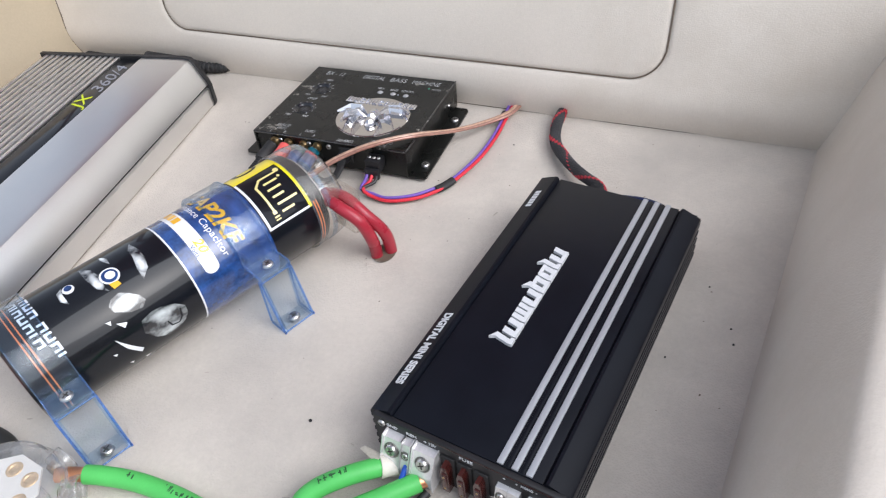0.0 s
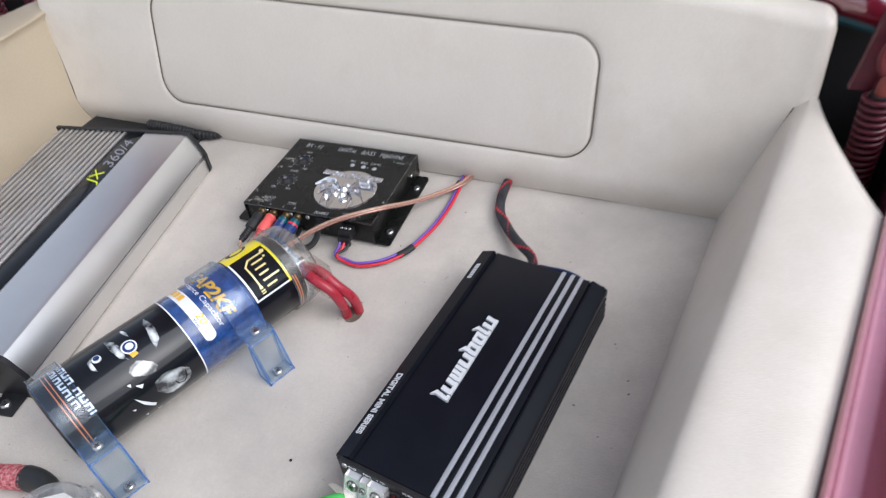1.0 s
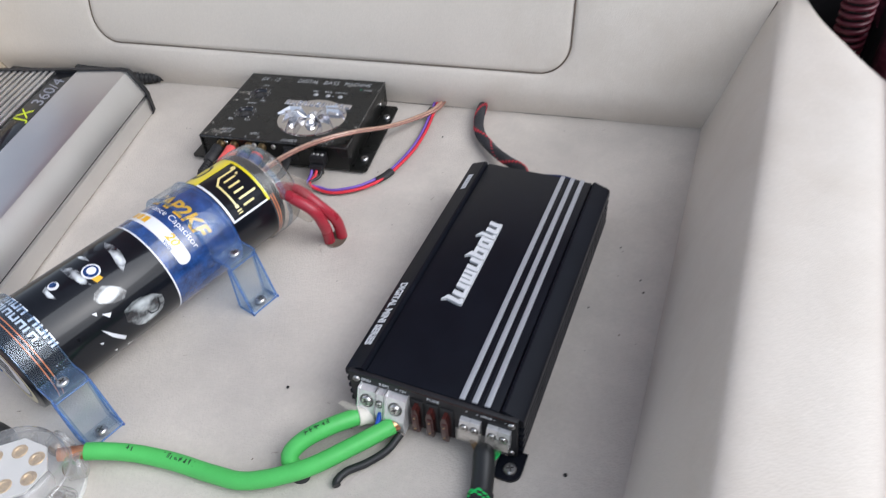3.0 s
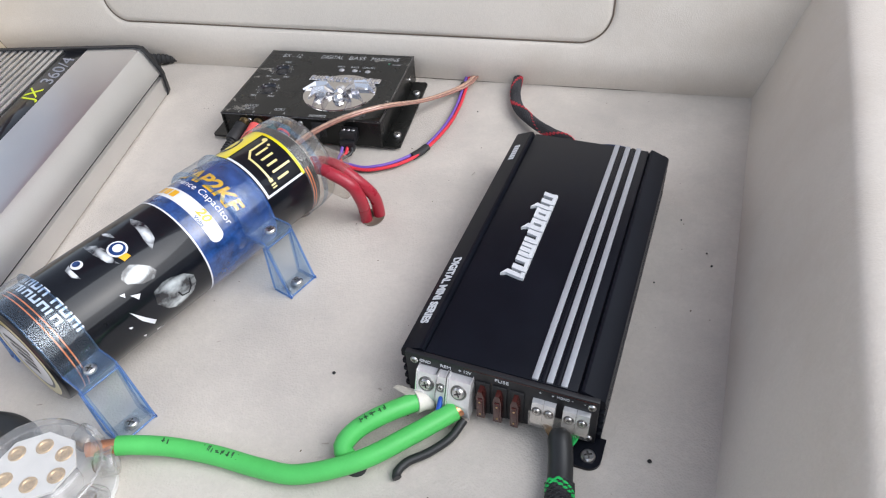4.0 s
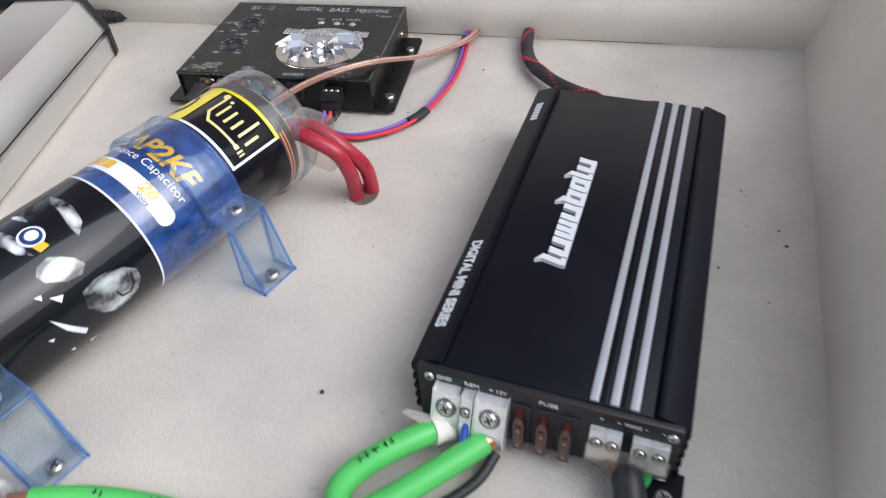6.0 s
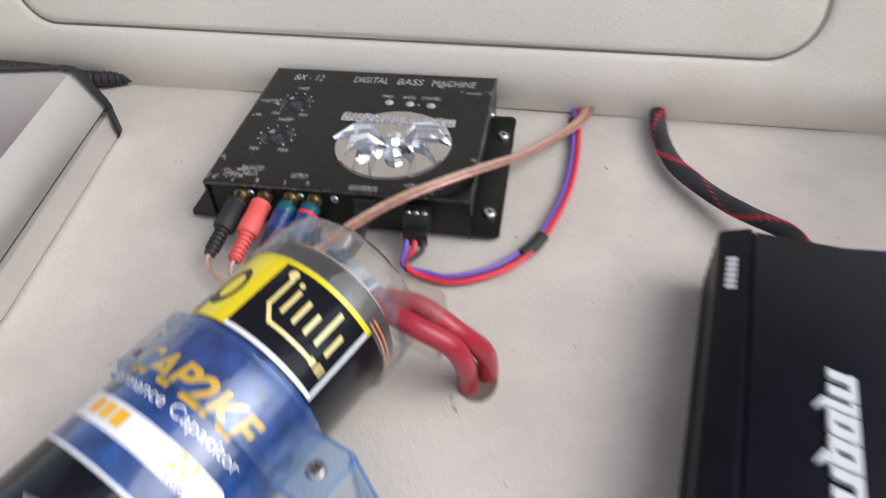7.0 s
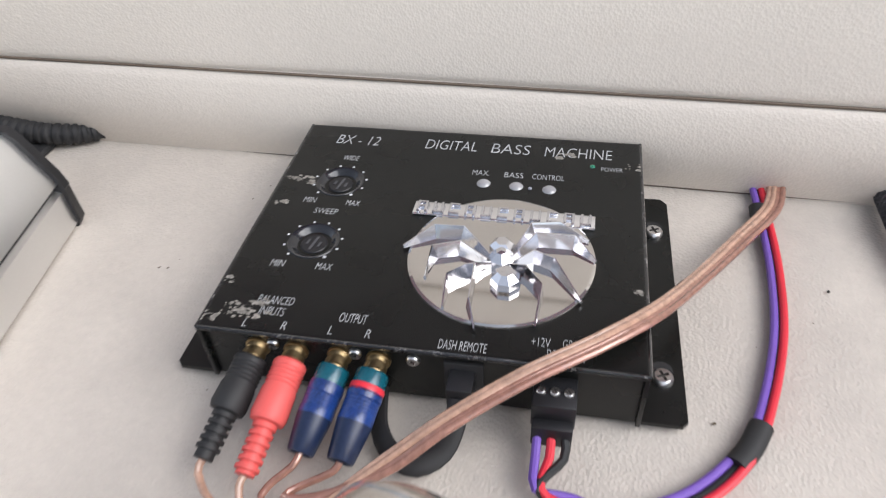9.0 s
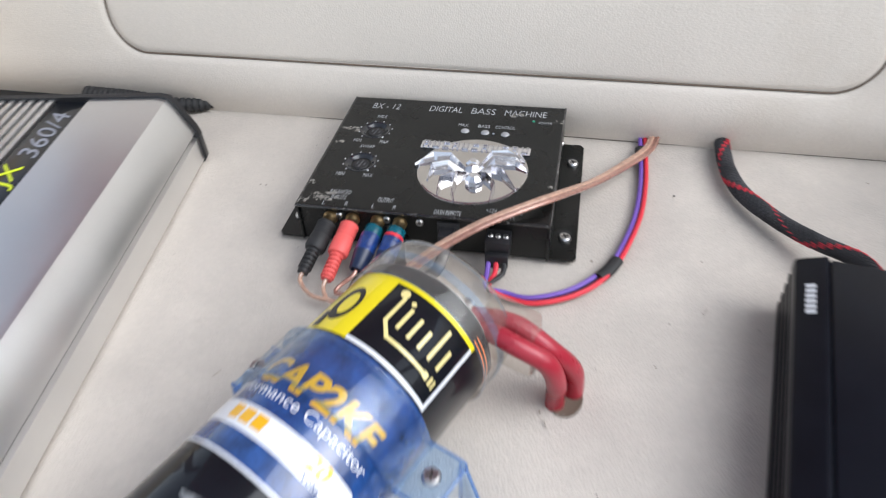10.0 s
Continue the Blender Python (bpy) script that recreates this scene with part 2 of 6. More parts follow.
def to_panel_edge(x, z):
    x0, x1, z0, z1, r = PANEL
    z = z0 + (z - z0) * (z1 - z0) / (z1 - 0.021 * x - z0)
    cx, cz = (x0 + x1) / 2, (z0 + z1) / 2
    qx, qz = abs(x - cx) - (x1 - x0) / 2 + r, abs(z - cz) - (z1 - z0) / 2 + r
    return math.hypot(max(qx, 0), max(qz, 0)) + min(max(qx, qz), 0) - r


def wall_top(x):
    return 0.2245 - 0.18 * max(0, -0.10 - x) ** 2 - 0.022 * max(0, x + 0.05) - 0.4 * max(0, x - 0.25) ** 2


WX0, WX1 = -0.492, 0.4410


def north_at(u, v):
    x = WX0 + (WX1 - WX0) * u
    top = wall_top(x)
    e = min(x - WX0, WX1 - x)
    if e < 0.014:
        top -= 0.014 - math.sqrt(max(0, 0.014**2 - (0.014 - e) ** 2))
    z = -0.006 + (top + 0.006) * v
    d = to_panel_edge(x, z)
    y = wall_lean(z, x) + 0.0015 * math.exp(-((d / 0.0018) ** 2)) + 0.0008 * noise.noise(Vector((x * 7, z * 11, 5)))
    if d < 0:
        y -= 0.0018 * (1 - math.exp(d / 0.02))
    else:
        y -= 0.0018 * (1 - math.exp(-d / 0.012))
    k = min(e, top - z)
    if k < 0.014 and z > 0.03:
        y += 0.014 - math.sqrt(max(0, 0.014**2 - (0.014 - max(0, k)) ** 2))
    return (x, y, z)


wall_north = part("wall_north", sheet(north_at, 440, 112, (0, 0.010, 0)), vinyl)
tagged(wall_north, "cream padded vinyl seat-back wall with a sewn inset panel", "wall", kind="structure")
x0, x1, z0, z1, r = PANEL
ring = []
for cx, cz, a0 in ((x1 - r, z1 - r, 0), (x0 + r, z1 - r, 90), (x0 + r, z0 + r, 180), (x1 - r, z0 + r, 270)):
    ring += [(cx + r * math.cos(radians(a0 + 10 * k)), cz + r * math.sin(radians(a0 + 10 * k))) for k in range(10)]
ring.append(ring[0])
pip = []
for (xa, za), (xb, zb) in zip(ring, ring[1:]):
    n = max(1, int(math.hypot(xb - xa, zb - za) / 0.02))
    pip += [(xa + (xb - xa) * k / n, za + (zb - za) * k / n) for k in range(n)]
pip.append(pip[0])
part("piping", tube([(x, wall_lean(q := z0 + (z - z0) * (z1 - 0.021 * x - z0) / (z1 - z0), x) + 0.0006, q) for x, z in pip], 0.0008, 6, 0.006), piping_mat, wall_north, "dark brown sewn piping line")


def side_section(x_in, x_ridge, x_out, h):
    """The padded side's cross-section, from the floor seam over the ridge to the outer edge."""
    a, b, c = Vector((x_in, 0, -0.004)), Vector((x_ridge, 0, h)), Vector((x_out, 0, h))
    pts = [a, a.lerp(b, 0.3) + Vector((-0.001, 0, 0.002)), a.lerp(b, 0.62) + Vector((-0.001, 0, 0.003)), a.lerp(b, 0.90) + Vector((-0.0005, 0, 0.0015)),
           b + Vector((0.0045, 0, -0.0008)), b.lerp(c, 0.42) + Vector((0, 0, 0.002)), b.lerp(c, 0.75) + Vector((0, 0, 0.0015)), c + Vector((-0.004, 0, -0.003)), c + Vector((0.0, 0, -0.012)), c + Vector((0.001, 0, -0.08))]
    ps = [2 * pts[0] - pts[1], *pts, 2 * pts[-1] - pts[-2]]
    out = []
    for p, q, r, s in zip(ps, ps[1:], ps[2:], ps[3:]):
        for k in range(6):
            t = k / 6
            out.append(0.5 * (2 * q + (r - p) * t + (2 * p - 5 * q + 4 * r - s) * t * t + (3 * q - p - 3 * r + s) * t**3))
    return [*out, pts[-1]]


MID_X = -0.0375


def side_wall(name, seam, ridge, outer, h, y0, y1, n, sign, lining, label):
    own = bmesh.new()
    rows = []
    for i in range(n + 1):
        y = y0 + (y1 - y0) * i / n
        q = max(0.0, 1 - (n - i) / 6) if n - i < 6 else 0.0
        sec = side_section(seam(y), ridge(y), outer(y), h)
        rows.append([own.verts.new((p.x + 0.0012 * noise.noise(Vector((p.z * 20, y * 6, sign))), y + q * (0.008 - 0.7 * max(0.0, abs(p.x - MID_X) - 0.468)), p.z)) for p in sec])
    m = min(len(r) for r in rows)
    for a, b in zip(rows, rows[1:]):
        for k in range(m - 1):
            own.faces.new((a[k], a[k + 1], b[k + 1], b[k]))
    own.faces.new(rows[-1][:m])
    own.faces.new(rows[0][:m][::-1])
    ob = part(name, own, lining, angle=60)
    return tagged(ob, label, "wall", kind="structure")


def east_outer(y):
    if y < -0.115:
        return 0.5065 + 0.160 * y
    t = (y + 0.115) / 0.145
    return 0.4881 - 0.0430 * t**0.8


wall_east = side_wall("wall_east", east_seam, lambda y: 0.4235 + 0.13 * y, east_outer, 0.130, -0.76, 0.028, 60, 1, vinyl, "cream padded vinyl boot side lining with a rounded top")
wall_west = side_wall("wall_west", west_seam, lambda y: -0.479 - 0.06 * y, lambda y: -0.075 - east_outer(y), 0.142, -0.76, 0.028, 50, -1, vinyl_shaded, "padded vinyl side lining with shade in its tan colour and a rounded top")

for x_low, x_high, h, r in ((-0.4490, -0.4775, 0.136, 0.0017), (0.3795, 0.4225, 0.124, 0.0010)):
    line = [(x_low + (x_high - x_low) * k / 8, wall_lean(h * k / 8, x_low) - 0.0006, h * k / 8) for k in range(9)]
    part("corner_seam", tube(line, r, 6, 0.01), piping_mat, wall_north, "dark brown sewn corner seam")
part("floor_seam", tube([(-0.445 + 0.824 * k / 12, wall_lean(0, -0.445 + 0.824 * k / 12) - 0.0010, 0.0006) for k in range(13)], 0.0010, 6, 0.03), piping_mat, wall_north, "dark seam where wall meets floor")

ground = part("ground", sheet(lambda u, v: (-60 + 120 * u, -60 + 120 * v, -0.55), 8, 8), concrete)
tagged(ground, "pale rough concrete drive", "ground", kind="structure")
gold = mat("tarnished brass", (0.38, 0.28, 0.15), 0.40, metal=1.0, var=0.3, scale=400)
copper = mat("copper strand", (0.72, 0.33, 0.18), 0.32, metal=0.9, var=0.2, fine=3000)
red_plug = mat("red plug rubber", (0.72, 0.11, 0.10), 0.5, var=0.08)
red_cable = mat("dark red cable sleeve", (0.33, 0.022, 0.038), 0.28, var=0.15)
red_wire = mat("red wire", (0.66, 0.03, 0.05), 0.4, var=0.08)
violet_wire = mat("violet wire", (0.17, 0.09, 0.42), 0.42, var=0.08)
black_wire = mat("black wire", (0.018, 0.019, 0.02), 0.45, var=0.15)
green_cable = mat("green cable sleeve", (0.085, 0.47, 0.105), 0.42, var=0.07, scale=60)
blue_plug = mat("blue plug rubber", (0.016, 0.055, 0.24), 0.3, var=0.6, scale=120, coat=0.4, trans=0.25)
teal_plug = mat("teal plug collar", (0.008, 0.12, 0.17), 0.25, var=0.3, coat=0.4, trans=0.25)
plug_tip = mat("dark navy plug tip", (0.012, 0.022, 0.06), 0.35, var=0.3)
blue_tape = mat("blue wire", (0.006, 0.014, 0.06), 0.4)
tape = mat("paper tape", (0.66, 0.62, 0.55), 0.7, bump=0.2, bscale=500)
label_black = mat("gloss black label", (0.005, 0.006, 0.009), 0.3, spec=0.12, coat=0.55, var=0.3, scale=50)
label_blue = mat("gloss blue label", (0.014, 0.050, 0.18), 0.25, coat=1.0, var=0.55, scale=120, fine=500)
label_yellow = mat("yellow label ink", (0.82, 0.66, 0.01), 0.3, coat=0.8, var=0.04)
label_amber = mat("amber label ink", (0.80, 0.42, 0.01), 0.3, coat=0.8, var=0.05)
label_white = mat("white label ink", (0.75, 0.76, 0.80), 0.3, coat=0.8, var=0.04)
label_orange = mat("orange label ink", (0.75, 0.20, 0.05), 0.3, coat=0.8, var=0.04)
label_gold = mat("pale gold label ink", (0.74, 0.62, 0.26), 0.3, coat=0.8, var=0.05)
fuse_brown = mat("brown fuse plastic", (0.055, 0.013, 0.011), 0.25, var=0.2, coat=0.5)
nickel = mat("nickel terminal", (0.86, 0.85, 0.85), 0.24, metal=0.6, var=0.1, scale=200)
lime_ink = mat("lime ink", (0.62, 0.72, 0.02), 0.4, var=0.03)
grey_ink = mat("dark grey ink", (0.26, 0.27, 0.31), 0.45, var=0.05)
silver_ink = mat("silver stripe", (0.40, 0.41, 0.44), 0.4, metal=0.3, var=0.04)
scrape = mat("scraped paint", (0.24, 0.225, 0.20), 0.75, var=0.5, scale=500)
led_lens = mat("clear lamp lens", (0.30, 0.30, 0.31), 0.12, var=0.1, coat=1.0)
led_green = mat("green lamp lens", (0.01, 0.16, 0.09), 0.2, coat=1.0)
screw_black = mat("black glossy bowl", (0.010, 0.011, 0.014), 0.18, var=0.2, coat=0.6)
milky = mat("milky clear plastic", (0.84, 0.83, 0.81), 0.25, var=0.06, scale=120, trans=0.2, coat=0.6)


def acrylic(name, tint, gloss_rough=0.06, strength=1.0, haze=0.0, cloud=(0.62, 0.74, 0.90)):
    """Thin clear plastic: see-through with a tint, its gloss growing at a slant."""
    m = bpy.data.materials.new(name)
    m.use_nodes = True
    t = m.node_tree
    t.nodes.remove(t.nodes["Principled BSDF"])
    see, shine, mix = t.nodes.new("ShaderNodeBsdfTransparent"), t.nodes.new("ShaderNodeBsdfGlossy"), t.nodes.new("ShaderNodeMixShader")
    see.inputs["Color"].default_value = (*tint, 1)
    shine.inputs["Roughness"].default_value = gloss_rough
    f = t.nodes.new("ShaderNodeLayerWeight")
    f.inputs["Blend"].default_value = 0.5
    w = t.nodes.new("ShaderNodeMath")
    w.operation = "POWER"
    w.inputs[1].default_value = 3.0
    t.links.new(f.outputs["Facing"], w.inputs[0])
    k = t.nodes.new("ShaderNodeMath")
    k.operation = "MULTIPLY_ADD"
    k.inputs[1].default_value, k.inputs[2].default_value = 0.50 * strength, 0.022 * strength
    t.links.new(w.outputs[0], k.inputs[0])
    t.links.new(k.outputs[0], mix.inputs[0])
    t.links.new(see.outputs[0], mix.inputs[1])
    t.links.new(shine.outputs[0], mix.inputs[2])
    last = mix
    if haze:
        milk, last = t.nodes.new("ShaderNodeBsdfDiffuse"), t.nodes.new("ShaderNodeMixShader")
        milk.inputs["Color"].default_value = (*cloud, 1)
        last.inputs[0].default_value = haze
        t.links.new(mix.outputs[0], last.inputs[1])
        t.links.new(milk.outputs[0], last.inputs[2])
    t.links.new(last.outputs[0], t.nodes["Material Output"].inputs["Surface"])
    return m


acrylic_blue = acrylic("blue-tinted clear acrylic", (0.93, 0.965, 1.0), 0.04, strength=1.3, haze=0.012)
acrylic_rim = acrylic("blue acrylic rim", (0.52, 0.71, 0.97), 0.06, strength=2.2, haze=0.14, cloud=(0.26, 0.44, 0.78))
acrylic_edge = acrylic("blue acrylic edge", (0.80, 0.90, 1.0), 0.04, strength=1.6, haze=0.055, cloud=(0.40, 0.60, 0.90))
acrylic_clear = acrylic("yellowed clear cover", (0.95, 0.93, 0.90), 0.08, strength=1.8, haze=0.06, cloud=(0.80, 0.76, 0.70))
clear_block = acrylic("clear moulded plastic", (0.92, 0.915, 0.905), 0.07, strength=2.4, haze=0.10, cloud=(0.88, 0.88, 0.88))
block_white = mat("white plate", (0.80, 0.79, 0.77), 0.35, var=0.08, scale=70, coat=0.6)
brass_bright = mat("warm brass", (0.74, 0.54, 0.32), 0.42, metal=0.6, var=0.3, scale=260)
brass_dark = mat("dull brass bore", (0.20, 0.13, 0.07), 0.4, metal=0.7, var=0.3, scale=300)
knob_grey = mat("grey knob plastic", (0.07, 0.07, 0.075), 0.4)


def soft_print(name, color, scale, low, high):
    """Glossy printed tone that fades to black at its edges, broken by soft blotches."""
    m = mat(name, color, 0.25, coat=1.0)
    t = m.node_tree
    p = t.nodes["Principled BSDF"]
    co = t.nodes.new("ShaderNodeTexCoord")
    mp = t.nodes.new("ShaderNodeMapping")
    mp.inputs["Location"].default_value, mp.inputs["Scale"].default_value = (-1, -1, -1), (2, 2, 2)
    g = t.nodes.new("ShaderNodeTexGradient")
    g.gradient_type = "SPHERICAL"
    n = t.nodes.new("ShaderNodeTexNoise")
    n.inputs["Scale"].default_value, n.inputs["Detail"].default_value = scale, 3
    t.links.new(co.outputs["Generated"], mp.inputs["Vector"])
    t.links.new(mp.outputs["Vector"], g.inputs["Vector"])
    t.links.new(co.outputs["Object"], n.inputs["Vector"])
    a = t.nodes.new("ShaderNodeMath")
    a.operation = "MULTIPLY_ADD"
    a.inputs[1].default_value = 0.8
    t.links.new(n.outputs["Fac"], a.inputs[0])
    t.links.new(g.outputs["Fac"], a.inputs[2])
    r = t.nodes.new("ShaderNodeValToRGB")
    r.color_ramp.elements[0].position, r.color_ramp.elements[1].position = low, high
    r.color_ramp.elements[0].color, r.color_ramp.elements[1].color = (0.008, 0.009, 0.013, 1), (*color, 1)
    t.links.new(a.outputs[0], r.inputs["Fac"])
    t.links.new(r.outputs["Color"], p.inputs["Base Color"])
    return m


print_glass = soft_print("printed pale glass", (0.62, 0.66, 0.67), 110, 0.36, 0.84)
print_shard = soft_print("printed white splinter", (0.66, 0.69, 0.71), 160, 0.30, 0.80)
black_gloss = scuffed(mat("worn black edge", (0.012, 0.012, 0.013), 0.2, coat=0.8, var=0.4, scale=200), (0.22, 0.21, 0.20), 220, 0.56, 0.70)

# ---- the car round the boot ----
teal_rubber = mat("dark teal seal", (0.01, 0.05, 0.06), 0.5)
black_rubber = mat("black seal rubber", (0.015, 0.015, 0.016), 0.55)
amber_lens = mat("dull red lens", (0.17, 0.014, 0.018), 0.3, coat=0.6)
MID = -0.0375  # the boot's middle line


def flip(x):
    return 2 * MID - x


def sweep(path, section, bm=None):
    """A section of (sideways, up) pairs carried level along a path."""
    own = bm or bmesh.new()
    rows = []
    for i, p in enumerate(path):
        d = (path[min(i + 1, len(path) - 1)] - path[max(i - 1, 0)])
        side = Vector((d.y, -d.x, 0)).normalized()
        rows.append([own.verts.new(p + side * a + Vector((0, 0, b))) for a, b in section])
    for a, b in zip(rows, rows[1:]):
        for k in range(len(section) - 1):
            own.faces.new((a[k], a[k + 1], b[k + 1], b[k]))
    return own


def mirrored(own):
    for v in own.verts:
        v.co.x = flip(v.co.x)
    return own


car = thing("car", "maroon vintage car with open bonnet and cream-lined luggage bay", "car")


def rail_path():
    ys = [-0.80 + 0.05 * k for k in range(17)]
    pts = [(0.5075 + 0.160 * y - 0.03 * max(0, -0.45 - y), y, 0.130) for y in ys]
    return smooth_path([*pts, (0.522, 0.045, 0.132), (0.526, 0.080, 0.139), (0.519, 0.104, 0.152), (0.500, 0.118, 0.172), (0.470, 0.124, 0.190), (0.430, 0.126, 0.200)], 0.012)


# maroon raised towards pink, so rail and body colour carry reflected sky
lightened = mat("maroon metallic paint lightened for sky sheen", (0.41, 0.105, 0.165), 0.16, metal=0.7, var=0.12, scale=14, fine=200, coat=1.0, ior=1.6)
lightened.node_tree.nodes["Principled BSDF"].inputs["Coat IOR"].default_value = 2.0
lightened.node_tree.nodes["Principled BSDF"].inputs["Coat Roughness"].default_value = 0.12
# lighter still: bright sky reflection put into the wing's colour
wing_sheen = mat("maroon metallic paint with bright sky sheen", (0.58, 0.22, 0.29), 0.07, metal=0.85, var=0.08, scale=14, fine=200, coat=1.0, ior=1.6)
dull_maroon = mat("dull maroon paint", (0.075, 0.007, 0.015), 0.42, var=0.3, scale=120)
RAIL = [(-0.0005, -0.060), (-0.0005, -0.002), (0.0004, 0.0026), (0.0018, 0.0038), (0.0036, 0.0030), (0.0050, -0.0010), (0.0090, -0.0030), (0.0160, -0.0036), (0.0220, -0.0022), (0.0265, 0.0010), (0.0300, 0.0030), (0.0330, 0.0024), (0.0350, -0.0020), (0.0360, -0.0070)]
BODY_SIDE = [(0.0362, -0.0060), (0.0400, -0.0085), (0.0440, -0.0110), (0.0520, -0.0300), (0.0580, -0.0650), (0.0610, -0.1300), (0.0620, -0.3000)]
for s in (1, -1):
    rail = sweep(rail_path(), RAIL)
    side = sweep(rail_path()[:60], BODY_SIDE)
    strip = tube([(0.5075 + 0.160 * y + 0.0400 - 0.001 * k, y, 0.1275) for k, y in enumerate((-0.375, -0.30, -0.20, -0.10, 0.0, 0.06, 0.105))], 0.0050, 12, 0.02, flat=0.8)
    seal = tube([(0.5075 + 0.160 * y + 0.0352, y, 0.1255) for y in (-0.76, -0.60, -0.375, -0.20, 0.0, 0.10)], 0.0022, 8, 0.03)
    for own in (rail, side, strip, seal):
        if s < 0:
            mirrored(own)
    part("rail", rail, lightened, car, "glossy maroon painted gutter rail", angle=50)
    part("body_side", side, lightened, car, angle=60)
    part("chrome_strip", strip, chrome, car, "polished chrome trim strip")
    part("seal", seal, black_rubber, car)
    # black sheets put the shade of the well beside the lining
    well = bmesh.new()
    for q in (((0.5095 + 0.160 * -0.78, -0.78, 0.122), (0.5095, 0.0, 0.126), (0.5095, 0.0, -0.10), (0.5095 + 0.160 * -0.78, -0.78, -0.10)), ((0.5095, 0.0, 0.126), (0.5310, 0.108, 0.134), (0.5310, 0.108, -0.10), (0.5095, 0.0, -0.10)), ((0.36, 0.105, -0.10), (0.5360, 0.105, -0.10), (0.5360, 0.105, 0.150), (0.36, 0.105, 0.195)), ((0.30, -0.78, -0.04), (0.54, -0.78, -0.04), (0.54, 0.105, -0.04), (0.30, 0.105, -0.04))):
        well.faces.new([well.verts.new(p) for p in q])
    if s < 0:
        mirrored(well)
    part("inner_well", well, cavity_shade, car, "unlit black inner well")
    # spring and arm
    sx = 0.4815 if s > 0 else flip(0.4815)
    coil = bmesh.new()
    n = 18
    pts = []
    for k in range(n * 16 + 1):
        q = k / (n * 16)
        a = 2 * math.pi * k / 16
        pts.append((sx + 0.0118 * math.cos(a) + 0.006 * (1 - q) * s, 0.004 + 0.0118 * math.sin(a) + 0.010 * (1 - q), 0.030 + 0.126 * q))
    tube(pts, 0.0022, 8, 0.006, bm=coil)
    sp_ = part("spring", coil, dull_maroon, car, "maroon painted coil spring")
    # black core keeps the inside of the coil dark
    part("spring_core", tube([(sx + 0.005 * s, 0.013, 0.03), (sx + 0.003 * s, 0.009, 0.09), (sx, 0.004, 0.158)], 0.0085, 12, 0.02), cavity_shade, sp_)
    # spring end and hook: reds lowered to hold the shade of the well
    part("spring_tip", tube([(sx, 0.004, 0.150), (sx + 0.001 * s, 0.005, 0.166), (sx + 0.004 * s, 0.008, 0.178)], 0.0062, 12, 0.004), mat("copper-red paint", (0.20, 0.035, 0.026), 0.4), sp_, "copper-red spring end")
    hook = tube([(sx + 0.0105 * math.cos(radians(a)) + 0.003 * s, 0.010 + 0.004 * math.sin(radians(a)), 0.187 + 0.015 * math.sin(radians(a))) for a in range(-80, 261, 20)], 0.0036, 10, 0.003)
    part("hook", hook, red_enamel := mat("red paint", (0.105, 0.005, 0.008), 0.4), sp_, "red spring hook, darkened for shade")
    arm = bmesh.new()
    path = smooth_path([(sx - 0.012 * s, 0.024, 0.150), (sx - 0.007 * s, 0.028, 0.180), (sx + 0.000 * s, 0.034, 0.235), (sx + 0.008 * s, 0.045, 0.300), (sx + 0.018 * s, 0.062, 0.400), (sx + 0.030 * s, 0.120, 0.560)], 0.02)
    rows = []
    for p in path:
        rows.append([arm.verts.new(p + Vector(o)) for o in ((-0.011, 0, 0), (-0.010, -0.004, 0), (0.006, -0.004, 0), (0.008, -0.009, 0.001), (0.011, -0.009, 0.001), (0.011, 0.004, 0), (-0.011, 0.004, 0))])
    for a, b in zip(rows, rows[1:]):
        for k in range(7):
            arm.faces.new((a[k], a[(k + 1) % 7], b[(k + 1) % 7], b[k]))
    arm.faces.new(rows[0])
    part("hinge_arm", arm, dull_maroon, car, "maroon bonnet hinge arm")
    # wing
    def wing_at(u, v):
        y = -1.00 + 0.88 * v
        x = 0.5675 + 0.160 * y + 0.36 * u
        return (x, y, 0.085 - 0.09 * (abs(u - 0.30) / 0.42) ** 2.5 - 0.30 * (max(0, y + 0.24 + 0.16 * u) / 0.2) ** 2)

    w = sheet(wing_at, 32, 40)
    if s < 0:
        mirrored(w)
    part("wing", w, wing_sheen, car, "glossy maroon rounded front wing", angle=60)
bead = tube([(0.5715 + 0.160 * y, y, 0.030 - 0.30 * (max(0, y + 0.26) / 0.2) ** 2) for y in (-0.80, -0.65, -0.50, -0.40, -0.32, -0.26, -0.20, -0.15)], 0.0050, 10, 0.02)
part("wing_bead", bead, black_rubber, car, "black rubber bead between wing and body")
lamp = lathe([(0, -0.022), (0.0085, -0.022), (0.0128, 0.0200), (0.0136, 0.0215), (0.0132, 0.0225), (0.0112, 0.0220), (0.0100, 0.0150), (0, 0.0145)], 28, pose(0.5600, 0.073, 0.134, 4, 2, 0))
box(-0.024, -0.008, -0.005, 0.005, -0.008, 0.004, 0.001, bm=lamp, m=pose(0.5600, 0.073, 0.132, 4, 2, -10))
part("marker_lamp", lamp, amber_lens, car, "dull red open-topped lamp cup")
# scuttle edge above the lining, second seam and the panel behind it


def scuttle(x):
    return 0.2300 - 0.155 * max(0, abs(x - MID) - 0.08) ** 2 - 0.35 * max(0, abs(x - MID) - 0.36) ** 2 - 6.0 * max(0, abs(x - MID) - 0.515) ** 2


